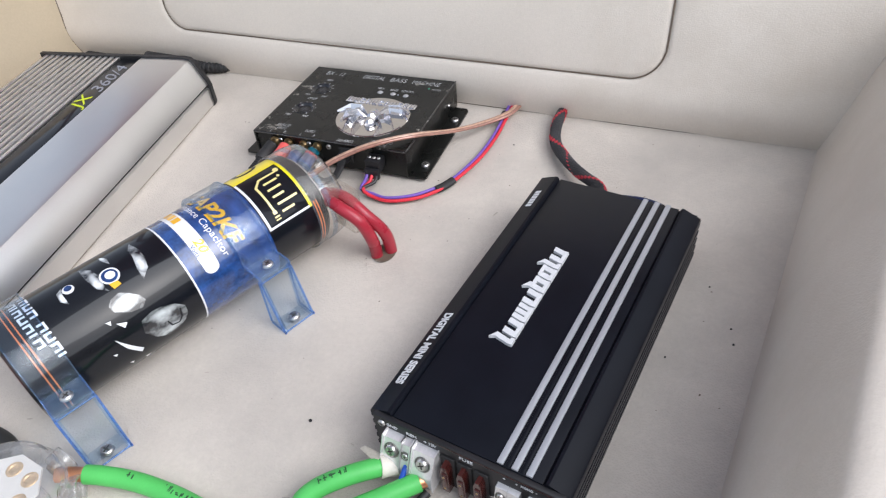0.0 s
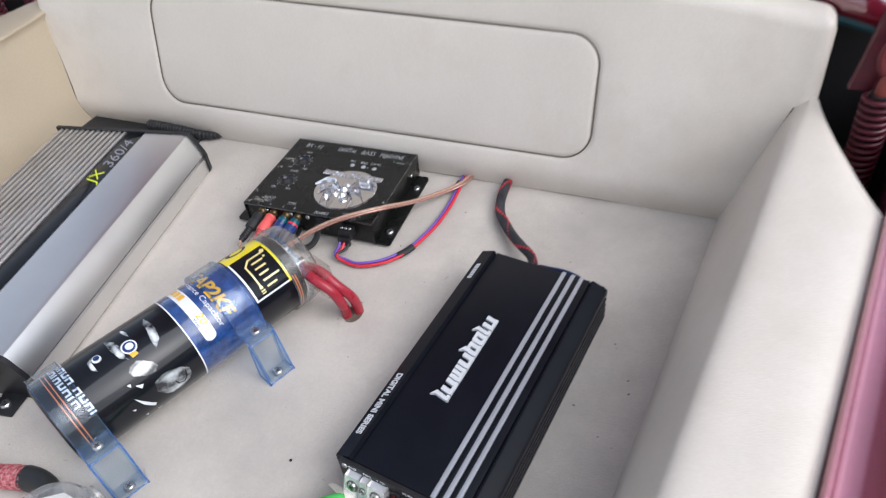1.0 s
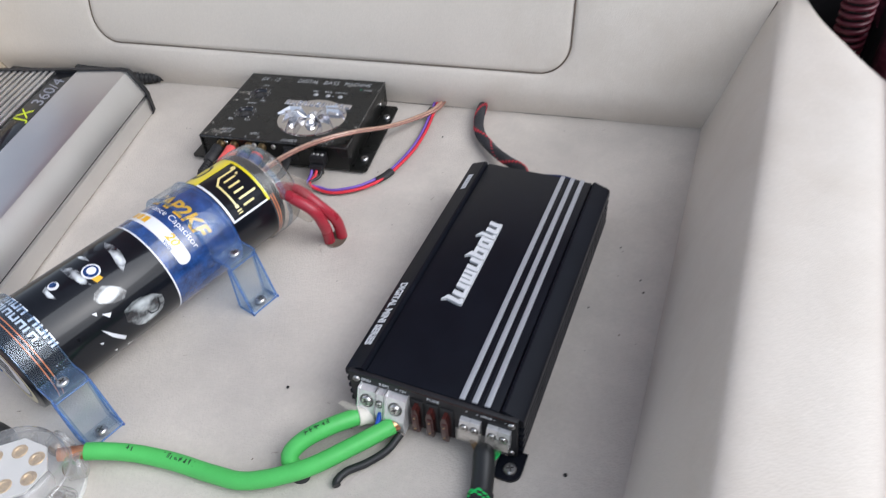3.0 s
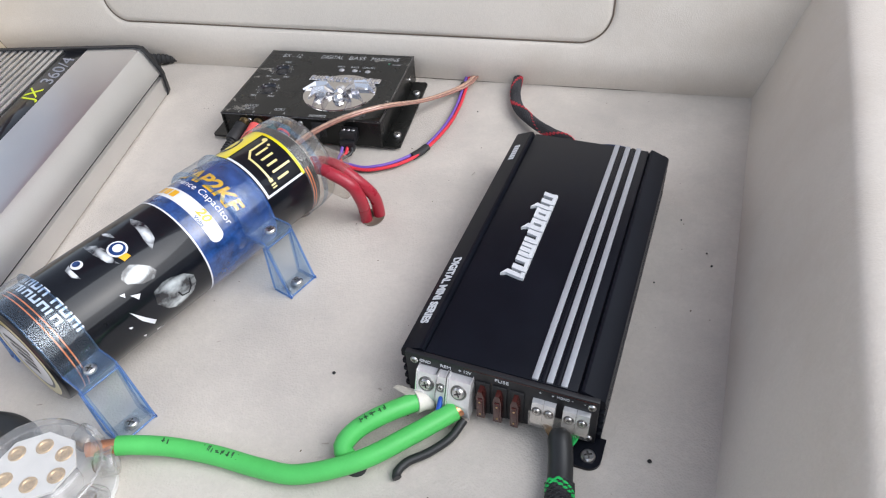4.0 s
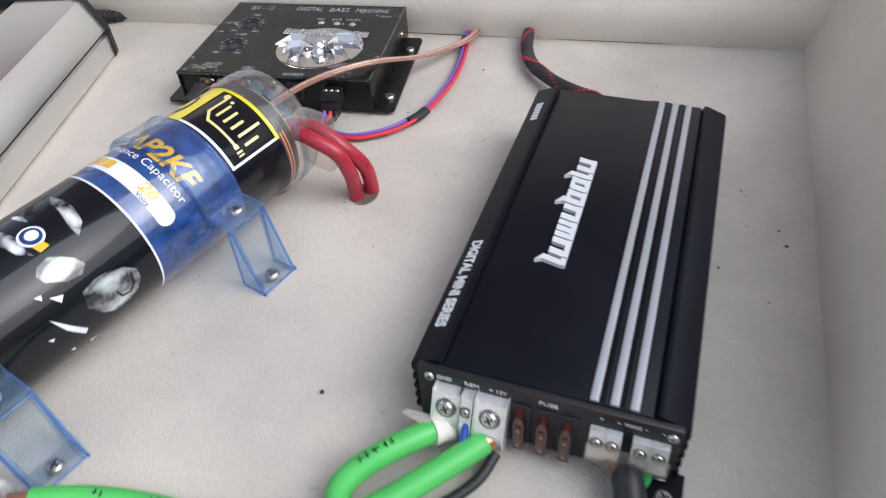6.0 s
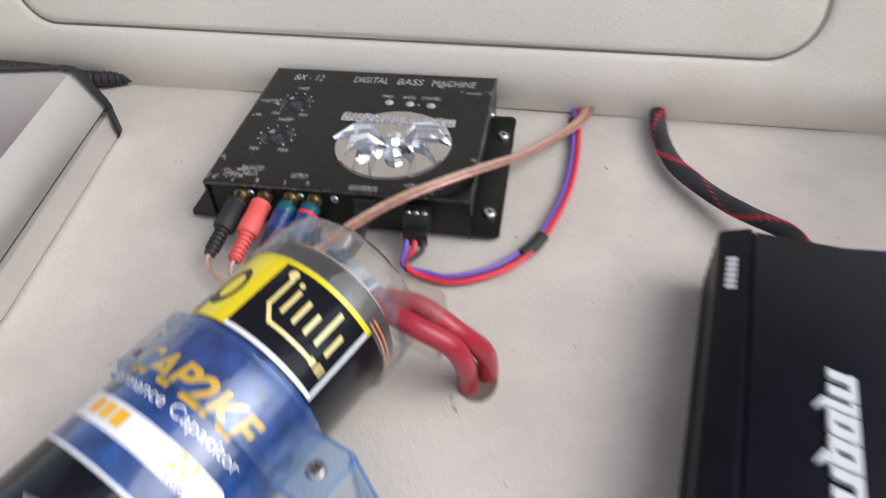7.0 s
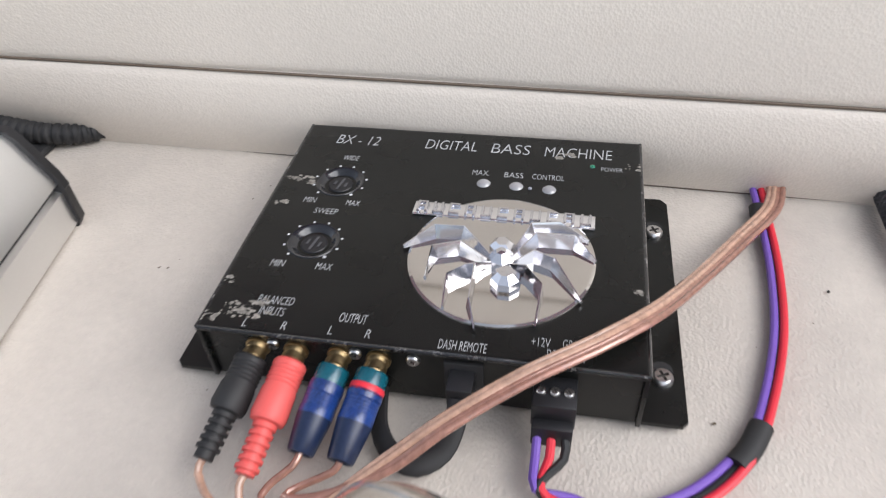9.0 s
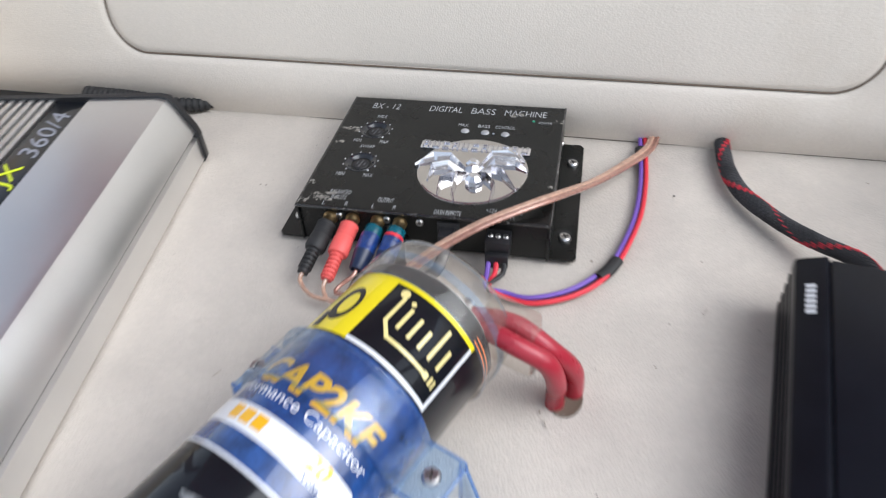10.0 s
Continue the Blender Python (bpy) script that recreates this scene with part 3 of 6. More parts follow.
xs = [flip(0.512) + (0.512 - flip(0.512)) * k / 28 for k in range(29)]
part("scuttle_edge", tube([(x, 0.094 - 0.05 * max(0, abs(x - MID) - 0.4), scuttle(x)) for x in xs], 0.0170, 20, 0.02, flat=1.0), maroon, car, "glossy maroon scuttle edge")
part("scuttle_seal", tube([(x, 0.082, scuttle(x) - 0.0165) for x in xs[1:-1]], 0.0050, 8, 0.02), teal_rubber, car, "dark teal rubber seal")
part("scuttle_seam", tube([(x, 0.111, scuttle(x) + 0.0090) for x in xs], 0.0050, 10, 0.02), cavity_shade, car)
part("scuttle_ridge", tube([(x, 0.119, scuttle(x) + 0.0150) for x in xs], 0.0060, 10, 0.02), maroon, car)
part("scuttle_panel", sheet(lambda u, v: (flip(0.530) + (0.530 - flip(0.530)) * u, 0.122 + 0.50 * v, scuttle((flip(0.56) + (0.56 - flip(0.56)) * u)) + 0.018 + 0.13 * v - 0.05 * v * v), 30, 8, (0, 0, -0.01)), maroon, car)
# black sheet stands for the unlit space behind the wall
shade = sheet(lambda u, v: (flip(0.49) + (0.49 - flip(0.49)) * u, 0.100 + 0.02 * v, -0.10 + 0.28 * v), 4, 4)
part("bulkhead", shade, cavity_shade, car, "unlit black bulkhead")
# open bonnet overhead, leaning back
part("bonnet", sheet(lambda u, v: (MID + (u - 0.5) * (1.02 - 0.30 * v * v), 0.170 - 0.30 * v + 0.05 * math.sin(math.pi * u), 0.30 + 0.95 * v), 20, 16, (0, 0.02, 0.01)), maroon, car, "raised maroon bonnet")
part("front_valance", box(flip(0.46), 0.46, -0.80, -0.775, -0.40, 0.02, 0.01), maroon, car)

# beside the windscreen: mirror, hinge knuckle and door edge
mirror = lathe([(0, -0.010), (0.014, -0.0095), (0.022, -0.006), (0.0250, 0.001), (0.0255, 0.006), (0.0235, 0.0085), (0.0225, 0.0060), (0, 0.0055)], 28, pose(0.543, 0.152, 0.210, 62, 0, 24) @ Matrix.Diagonal((1.15, 0.72, 1, 1)))
wm = part("wing_mirror", mirror, black_plastic, car, "rounded black wing mirror housing")
part("mirror_arm", tube([(0.561, 0.152, 0.216), (0.588, 0.154, 0.216), (0.626, 0.160, 0.215)], 0.0032, 10, 0.01), chrome, wm, "chrome mirror arm")
part("arm_knob", lathe([(0, 0.009), (0.007, 0.007), (0.0095, 0), (0.007, -0.007), (0, -0.009)], 20, pose(0.622, 0.160, 0.208)), steel, wm)
part("door_edge", box(0.5360, 0.5425, 0.105, 0.145, 0.130, 0.226, 0.002), maroon, car, "maroon door edge")
part("hinge_knuckle", lathe([(0, 0.020), (0.0075, 0.020), (0.0085, 0.018), (0.0085, 0.006), (0.0072, 0.005), (0.0072, -0.004), (0.0085, -0.005), (0.0085, -0.018), (0, -0.018)], 20, pose(0.5280, 0.126, 0.190, 8, 0, 0)), steel, car, "dull chrome hinge knuckle")

# ---- black amplifier ----


def black_amplifier(m):
    amp = thing("amplifier", "black finned car amplifier with three silver stripes, screwed down", "amplifier", m)
    side = [(-0.0560, 0.003)]
    z = 0.004
    for k in range(4):
        side += [(-0.0605, z), (-0.0605, z + 0.003), (-0.0565, z + 0.0036), (-0.0565, z + 0.0064)]
        z += 0.007
    side += [(-0.0605, z), (-0.0605, 0.0365), (-0.0600, 0.0382), (-0.0590, 0.0390), (-0.0482, 0.0434), (-0.0466, 0.0434), (-0.0450, 0.0402)]
    body = part("body", prism(side + [(-x, y) for x, y in side[::-1]], -0.1165, 0.1185), black_metal, amp, angle=20)
    part("top_plate", box(-0.0447, 0.0447, -0.1165, 0.1192, 0.0400, 0.0416, 0.0005), black_metal, amp, "brushed black top plate")
    for x in (0.0207, 0.0290, 0.0371):
        part("stripe", box(x - 0.0018, x + 0.0018, -0.1160, 0.1196, 0.0412, 0.0428, 0.0004), silver_ink, amp, "silver raised stripe")
    for x in (0.02485, 0.03305):
        part("rib", box(x - 0.0012, x + 0.0012, -0.1160, 0.1194, 0.0410, 0.0422, 0.0004), black_metal, amp)
    # raised brand plate, as plain blocks
    y = -0.0445
    for w, kind in ((0.0060, "l"), (0.0132, "u"), (0.0140, "m"), (0.0132, "u"), (0.0120, "b"), (0.0116, "e"), (0.0062, "l"), (0.0128, "u")):
        top = -0.0240 if kind in "lb" else -0.0185
        logo = bmesh.new()
        bars = {"l": [(0, 0.0036, top)], "u": [(0, 0.0042, top), (w - 0.0052, w - 0.0012, top)], "m": [(0, 0.0036, top), (0.0046, 0.0082, top), (w - 0.0046, w - 0.0012, top)],
                "b": [(0, 0.0042, top), (w - 0.0052, w - 0.0012, -0.0185)], "e": [(0, 0.0042, top), (w - 0.0052, w - 0.0012, top)]}[kind]
        for a, b, x1 in bars:
            k = 0.25
            vs = [(-0.0113, y + a - 0.0), (-0.0113, y + b), (x1, y + b - k * (x1 + 0.0113)), (x1, y + a - k * (x1 + 0.0113))]
            if kind in "lb" and a == 0:
                vs[3] = (x1 + 0.0035, y + a - k * (x1 + 0.0148))
                vs[2] = (x1 + 0.0035, y + b - k * (x1 + 0.0148))
                vs.insert(3, (x1, y + a - 0.0025 - k * (x1 + 0.0113)))
            prism(vs, 0.0414, 0.0440, bm=logo, axis="z")
        box(-0.0112, -0.0086, y, y + w - 0.0010, 0.0414, 0.0440, bm=logo)
        if kind in "be":
            box(-0.0190, -0.0168, y + 0.0025, y + w + 0.0005, 0.0414, 0.0443, bm=logo)
        bmesh.ops.translate(logo, vec=(0.0015, 0, 0), verts=logo.verts)
        part("emblem_block", logo, white_ink, amp, "raised white emblem block")
        y += w
    # lettering on the sloping edge
    slope = math.degrees(math.atan2(0.0434 - 0.0390, 0.0590 - 0.0482))
    words("DIGITAL MINI SERIES", 0.0078, None, amp, white_ink, fit=0.060, bold=0.035, m=pose(-0.05380, -0.0665, 0.0414, 0, -slope, 0) @ pose(0, 0, 0, 0, 0, -90))
    mark = bmesh.new()
    for k in range(6):
        box(-0.0022, 0.0022, -0.0012, 0.0012, 0, 0.0003, bm=mark, m=pose(-0.05380, 0.0810 + 0.0034 * k, 0.0413, 0, -slope, 0))
    part("marking", mark, white_ink, amp)
    # front end
    part("end_plate", box(-0.0562, 0.0575, -0.1200, -0.1165, 0.0025, 0.0412, 0.0006), black_plastic, amp)
    part("back_plate", box(-0.0562, 0.0575, 0.1185, 0.1200, 0.0025, 0.0395, 0.0004), black_plastic, amp)
    front = pose(0, -0.1203, 0, 90, 0, 0)
    for text, x, size, fit in (("GND", -0.0435, 0.0034, 0.0070), ("REM", -0.0308, 0.0034, 0.0064), ("+ 12V", -0.0189, 0.0034, 0.0078), ("FUSE", 0.0030, 0.0036, 0.0080), ("MONO", 0.0380, 0.0028, 0.0068), ("+", 0.0252, 0.0030, None), ("+", 0.0322, 0.0026, None), ("-", 0.0432, 0.0028, None), ("-", 0.0500, 0.0030, None)):
        words(text, size, None, amp, white_ink, fit=fit, m=pose(x, -0.1203, 0.0372, 90, 0, 0))
    line = box(-0.020, 0.056, -0.1202, -0.1199, 0.0398, 0.0401)
    part("trim_line", line, fuse_brown, amp)
    for x0, x1 in ((-0.0464, -0.0350), (-0.0342, -0.0293), (-0.0272, -0.0142)):
        prof = [(-0.1200, 0.0090), (-0.1312, 0.0090), (-0.1312, 0.0180), (-0.1306, 0.0190), (-0.1248, 0.0330), (-0.1200, 0.0335)]
        t = part("terminal", prism(prof, x0, x1, axis="x"), nickel, amp, "nickel screw terminal")
        for xe in (x0 - 0.0007, x1 + 0.0001):
            part("partition", prism([(-0.1200, 0.0085), (-0.1322, 0.0085), (-0.1322, 0.0190), (-0.1254, 0.0348), (-0.1200, 0.0348)], xe, xe + 0.0006, axis="x"), nickel, t)
        r, at = (0.0040 if x1 - x0 > 0.008 else 0.0021), pose((x0 + x1) / 2, -0.1276, 0.0263, 66, 0, 0)
        part("screw_well", lathe([(r + 0.0009, 0.0001), (r + 0.0006, 0.0004), (r, 0.0002), (r - 0.0002, 0.0001)], 28, at), recess, t, "dark rim of the screw well")
        screw(None, t, steel, r - 0.0003, m=at)
    for x in (-0.0083, 0.0019, 0.0120):
        s = part("fuse_socket", box(x - 0.0042, x + 0.0042, -0.1212, -0.1200, 0.0040, 0.0325, 0.0004), rubber, amp)
        f = prism([(x - 0.0024, 0.0060), (x + 0.0024, 0.0060), (x + 0.0024, 0.0255), (x + 0.0012, 0.0305), (x - 0.0012, 0.0305), (x - 0.0024, 0.0255)], -0.1262, -0.1205)
        box(x - 0.0015, x + 0.0015, -0.1270, -0.1258, 0.0090, 0.0245, 0.0004, bm=f)
        part("fuse", f, fuse_brown, s, "brown blade fuse")
        for zz in (0.0105, 0.0215):
            part("fuse_contact", lathe([(0, 0.0004), (0.0006, 0.0003), (0.0007, 0)], 10, pose(x, -0.1270, zz, 90, 0, 0)), gold, s, "bright test contact")
    for x0, x1 in ((0.0214, 0.0279), (0.0281, 0.0346), (0.0390, 0.0463), (0.0465, 0.0538)):
        t = part("terminal", prism([(-0.1200, 0.0165), (-0.1268, 0.0165), (-0.1268, 0.0195), (-0.1264, 0.0204), (-0.1230, 0.0306), (-0.1200, 0.0310)], x0, x1, axis="x"), nickel, amp)
        at = pose((x0 + x1) / 2, -0.12462, 0.0254, 71.5, 0, 0)
        part("screw_well", lathe([(0.0030, 0.0001), (0.0027, 0.0004), (0.0023, 0.0002), (0.0021, 0.0001)], 24, at), recess, t, "dark rim of the screw well")
        screw(None, t, steel, 0.0021, m=at)
    part("terminal_shield", box(0.0208, 0.0545, -0.1290, -0.1280, 0.0170, 0.0300, 0.0004), acrylic_clear, amp, "clear terminal shield")
    for x, zz in ((-0.0505, 0.0360), (0.0538, 0.0360), (0.0538, 0.0070)):
        screw(None, amp, steel, 0.0024, m=pose(x, -0.1200, zz, 90, 0, 0))
    corner = [(0.0562 + 0.0075 * math.sin(radians(t)), -0.1290 - 0.0075 * math.cos(radians(t))) for t in range(0, 91, 15)]
    left = [(0.0500 - 0.003 * math.cos(radians(t)), -0.1335 - 0.003 * math.sin(radians(t))) for t in range(0, 91, 30)]
    foot = part("mounting_foot", prism([(0.0470, -0.1150), *left, *corner, (0.0637, -0.1150)], 0.0002, 0.0024, axis="z"), black_metal, amp)
    screw((0.0560, -0.1288, 0.0024), foot, steel, 0.0043)
    return amp


amplifier = black_amplifier(pose(0.2285, -0.2745, 0, 0, 0, -7))

# ---- silver amplifier ----


def silver_amplifier(m):
    amp = thing("amplifier", "large silver car amplifier with cooling fins and black stripe", "amplifier", m)
    y0, y1 = -0.1600, 0.1700
    right = [(0.1020, 0.0010), (0.1035, 0.0030), (0.1035, 0.0205), (0.1000, 0.0218), (0.1000, 0.0236), (0.1032, 0.0250), (0.1024, 0.0285), (0.0938, 0.0480), (0.0908, 0.0520), (0.0855, 0.0535), (0.0365, 0.0535)]
    part("body", prism([*right, (0.0365, 0.0480), (-0.0850, 0.0470), (-0.0850, 0.0010)], y0, y1), silver, amp, "silver anodised body", angle=28)
    part("groove", box(0.0996, 0.1006, y0, y1, 0.0212, 0.0240), black_plastic, amp)
    part("stripe", box(0.0125, 0.0365, y0, y1, 0.0470, 0.0520, 0.0004), label_black, amp, "glossy black stripe")
    for k in range(13):
        x = 0.0086 - 0.0073 * k
        part("fin", prism([(x + 0.0024, 0.0460), (x + 0.0020, 0.0530), (x + 0.0012, 0.0537), (x - 0.0012, 0.0537), (x - 0.0022, 0.0530), (x - 0.0030, 0.0460)], y0, y1), silver, amp)
    far = [(x + (0.0022 if x > 0.09 else 0), z + 0.0016) for x, z in right]
    cap = [(0.1030, 0.0004), *far[1:3], (0.1062, 0.0228), *far[5:], (-0.0870, 0.0552), (-0.0870, 0.0004)]
    part("end_cap", prism(cap, y1, y1 + 0.0045), black_plastic, amp, "black end cap")
    part("end_cap", prism(cap, y0 - 0.0045, y0), black_plastic, amp, "black end cap")
    # lettering on the stripe, read along the amplifier
    words("JX", 0.0200, (0.0245, 0.0840, 0.0522), amp, lime_ink, turn=90, fit=0.0270, slant=0.25)
    words("360/4", 0.0200, (0.0245, 0.1290, 0.0522), amp, grey_ink, turn=90, fit=0.0520, slant=0.25)
    bars = bmesh.new()
    for k, w in enumerate((0.011, 0.010, 0.012, 0.004, 0.012)):
        yy = -0.140 + 0.0100 * k
        box(0.0165, 0.0303, yy, yy + 0.0024, 0.0519, 0.0523, bm=bars)
        box(0.0165, 0.0191, yy, yy + w * 0.62, 0.0519, 0.0523, bm=bars)
        if k % 2:
            box(0.0275, 0.0303, yy, yy + w * 0.62, 0.0519, 0.0523, bm=bars)
    part("marking", bars, white_ink, amp, "pale grey unreadable marking")
    # near end: terminal block, its wires, feet
    blk = part("terminal_block", prism([(y0 - 0.0045, 0.004), (y0 - 0.0230, 0.004), (y0 - 0.0230, 0.024), (y0 - 0.0150, 0.034), (y0 - 0.0045, 0.036)], -0.055, 0.052, axis="x"), black_plastic, amp)
    for k in range(8):
        screw(None, blk, steel, 0.0034, m=pose(-0.045 + 0.0125 * k, y0 - 0.0190, 0.0295, 51, 0, 0))
    for x0, x1 in ((0.066, 0.090), (-0.080, -0.056)):
        ft = part("mounting_foot", box(x0, x1, y0 - 0.026, y0 - 0.002, 0.0003, 0.0035, 0.001), black_plastic, amp)
        screw(((x0 + x1) / 2, y0 - 0.016, 0.0035), ft, steel, 0.0052)
    screw(None, amp, steel, 0.003, m=pose(0.060, y0 - 0.0045, 0.045, 90, 0, 0))
    return amp


silver_amp = silver_amplifier(pose(-0.2713, -0.2605, 0, 0, 0, 10))


def speaker_lead(dx, bend):
    lead = thing("speaker_lead", "black speaker lead from the silver amplifier's terminal block", "cable", silver_amp.matrix_basis.copy(), "speaker leads")
    part("wire", tube([(0.010 + dx, -0.184, 0.015), (0.010 + dx, -0.197, 0.0128), (0.004 + dx * 0.6, -0.215, 0.006), (-0.015 + dx * 0.3, -0.238 - bend, 0.0035), (-0.050, -0.262 - bend, 0.0035), (-0.11, -0.270 - bend, 0.0035)], 0.0030, 10), black_wire, lead)


speaker_lead(0.0, 0.0)
speaker_lead(0.022, 0.010)

# ---- bass processor ----
MM = 0.001


def bass_processor(m):
    bx = thing("bass_processor", "black metal bass processor box with chrome emblem and two knobs", "audio processor", m)
    H = 0.0288
    KNOBS = ((-52.4 * MM, 25.7 * MM), (-51.8 * MM, -14.8 * MM))

    def lid_at(u, v):
        x, y = -0.0803 + 0.1606 * u, -0.0655 + 0.1368 * v
        z = H + 0.0002 * noise.noise(Vector((x * 30, y * 30, 1)))
        for kx, ky in KNOBS:
            d = math.hypot(x - kx, y - ky)
            if d < 0.0098:
                z -= 0.0032 * (1 - (d / 0.0098) ** 2) ** 0.7
        e = min(x + 0.0803, 0.0803 - x, y + 0.0655, 0.0713 - y)
        if e < 0.0008:
            z -= 0.0005
        return (x, y, z)

    lid = part("lid", sheet(lid_at, 170, 140, (0, 0, -0.0016)), black_satin, bx, "scuffed black powder-coated lid", angle=50)
    part("front_panel", box(-0.0785, 0.0785, -0.0635, -0.0620, 0.0005, H - 0.0012), black_satin, bx)
    part("back_panel", box(-0.0785, 0.0785, 0.0693, 0.0708, 0.0005, H - 0.0012), black_satin, bx)
    for s in (-1, 1):
        part("side_panel", box(min(s * 0.0786, s * 0.0803), max(s * 0.0786, s * 0.0803), -0.0655, 0.0713, 0.0005, H - 0.0014, 0.0003), black_satin, bx)
        ear = [(s * 0.0803, -0.0640), (s * 0.0950, -0.0640), (s * 0.0968, -0.0620), (s * 0.0958, 0.0610), (s * 0.0930, 0.0645), (s * 0.0803, 0.0645)]
        f = part("mounting_flange", prism(ear, 0.0002, 0.0020, axis="z"), black_satin, bx)
        for y in (-0.0441, 0.0389):
            part("slot", lathe([(0, 0.0001), (0.0042, 0.0001), (0.0042, 0), (0, 0)], 16, pose(s * 0.0887, y + 0.004, 0.00205)), rubber, f)
            screw((s * 0.0887, y, 0.0022), f, steel, 0.0042)
    part("base", box(-0.079, 0.079, -0.063, 0.067, 0.0002, 0.0014), black_satin, bx)
    T = H + 0.00005
    for text, x, y, size, fit, sl in (("BX - 12", -53.0, 59.3, 11.0, 23.5, 0.14), ("DIGITAL", -7.3, 59.8, 11.4, 24.6, 0.08), ("BASS", 20.9, 59.7, 11.4, 18.0, 0.08), ("MACHINE", 52.0, 59.6, 11.4, 30.6, 0.08),
                                      ("WIDE", -52.4, 44.2, 5.4, 8.2, 0.1), ("SWEEP", -52.4, 4.4, 5.4, 11.6, 0.1), ("MIN", -61.8, 11.2, 5.4, 6.2, 0.1), ("MAX", -42.3, 11.2, 5.4, 6.8, 0.1), ("MIN", -61.7, -29.4, 5.6, 6.4, 0.1), ("MAX", -42.7, -29.1, 5.6, 7.2, 0.1),
                                      ("BALANCED", -55.0, -49.0, 6.0, 15.6, 0.1), ("INPUTS", -54.6, -54.6, 6.0, 10.8, 0.1), ("R", -47.7, -60.8, 5.6, 2.2, 0.1), ("L", -62.4, -61.2, 5.6, 1.8, 0.1), ("OUTPUT", -23.7, -53.9, 6.4, 11.4, 0.05), ("L", -30.2, -60.5, 5.8, 1.8, 0.1), ("R", -16.5, -60.3, 5.8, 2.2, 0.1),
                                      ("DASH REMOTE", 17.3, -61.1, 6.2, 18.6, 0.03), ("+12V", 43.7, -55.6, 5.8, 7.2, 0), ("GROUND", 57.0, -55.3, 5.8, 13.0, 0), ("REMOTE", 52.4, -60.4, 6.0, 14.0, 0),
                                      ("MAX.", 9.6, 39.6, 5.6, 8.6, 0), ("BASS", 24.4, 39.4, 5.6, 9.4, 0), ("CONTROL", 39.6, 39.4, 5.6, 15.6, 0), ("POWER", 67.2, 48.4, 4.4, 10.4, 0)):
        words(text, size * MM, (x * MM, y * MM, T), bx, lid_ink, fit=fit * MM * (0.9 if size < 11.2 else 1.0), slant=sl, depth=0.00012, bold=-0.012)
    for n, (kx, ky) in enumerate(KNOBS):
        k = part("knob", lathe([(0, 0.0012), (0.0052, 0.0012), (0.0056, 0.0008), (0.0058, -0.002), (0, -0.002)], 28, pose(kx, ky, H - 0.0026)), black_plastic, bx, "slotted black plastic knob")
        for dx in (-0.0026, 0, 0.0026):
            part("slot", box(dx - 0.0005, dx + 0.0005, -0.0040 + abs(dx), 0.0040 - abs(dx), 0, 0.0003, m=pose(kx, ky, H - 0.0014, 0, 0, -12)), knob_grey, k)
        part("bowl", lathe([(0.0057, -0.0028), (0.0066, -0.0024), (0.0078, -0.0015), (0.0088, -0.0006), (0.0096, 0.0001), (0.0104, 0.0003), (0.0108, 0.0000)], 40, pose(kx, ky, H + 0.0001)), screw_black, k, "glossy black bowl")
        dots = bmesh.new()
        for j in range(10):
            a = radians(-140 + 280 * j / 9)
            lathe([(0, 0.0001), (0.00055 + 0.00018 * (j == 9), 0.0001), (0.00055, 0)], 10, pose(kx + 0.0118 * math.sin(a), ky + 0.0118 * math.cos(a), T), dots)
        part("scale_dots", dots, white_ink, k)
    for x, y in ((11.75, 31.9), (26.2, 31.4), (40.6, 30.6)):
        part("lamp_lens", lathe([(0, 0.0014), (0.0018, 0.0011), (0.0028, 0.0004), (0.0031, 0)], 20, pose(x * MM, y * MM, T)), led_lens, bx, "round clear lamp lens")
    part("lamp_lens", lathe([(0, 0.0006), (0.0008, 0.0005), (0.0009, 0)], 12, pose(0.0323, 0.0303, T)), grey_ink, bx)
    part("power_lamp", lathe([(0, 0.0008), (0.0010, 0.0006), (0.0013, 0)], 14, pose(0.0586, 0.0498, T)), led_green, bx, "small green power lamp")
    # chrome emblem
    em = part("emblem", lathe([(0, 0.0010), (0.0354, 0.0010), (0.0364, 0.0006), (0.0366, 0), (0, 0)], 72, pose(0.0250, -0.0153, T)), emblem_chrome, bx, "round chrome emblem with raised angular ribs", angle=8)
    nb = part("name_bar", box(-0.0378, 0.0378, -0.0042, 0.0042, 0.0001, 0.0014, 0.0004, m=pose(0.0228, 0.0098, T, 0, 0, -1.0)), chrome, em)
    for k in range(11):
        w = 0.0044
        blk = bmesh.new()
        x = -0.0340 + 0.0068 * k
        kind = k % 3
        box(x - w / 2, x - w / 2 + 0.0011, -0.0034, 0.0034, 0.0012, 0.0027, 0.0003, bm=blk)
        if kind != 2:
            box(x + w / 2 - 0.0011, x + w / 2, -0.0034, 0.0034, 0.0012, 0.0027, 0.0003, bm=blk)
        if kind != 1:
            box(x - w / 2, x + w / 2, 0.0022, 0.0034, 0.0012, 0.0026, 0.0003, bm=blk)
        box(x - w / 2, x + w / 2, -0.0034 if kind else -0.0006, -0.0022 if kind else 0.0006, 0.0012, 0.0026, 0.0003, bm=blk)
        bmesh.ops.transform(blk, matrix=pose(0.0228, 0.0098, T, 0, 0, -1.0), verts=blk.verts)
        part("raised_block", blk, moulded_chrome, nb)
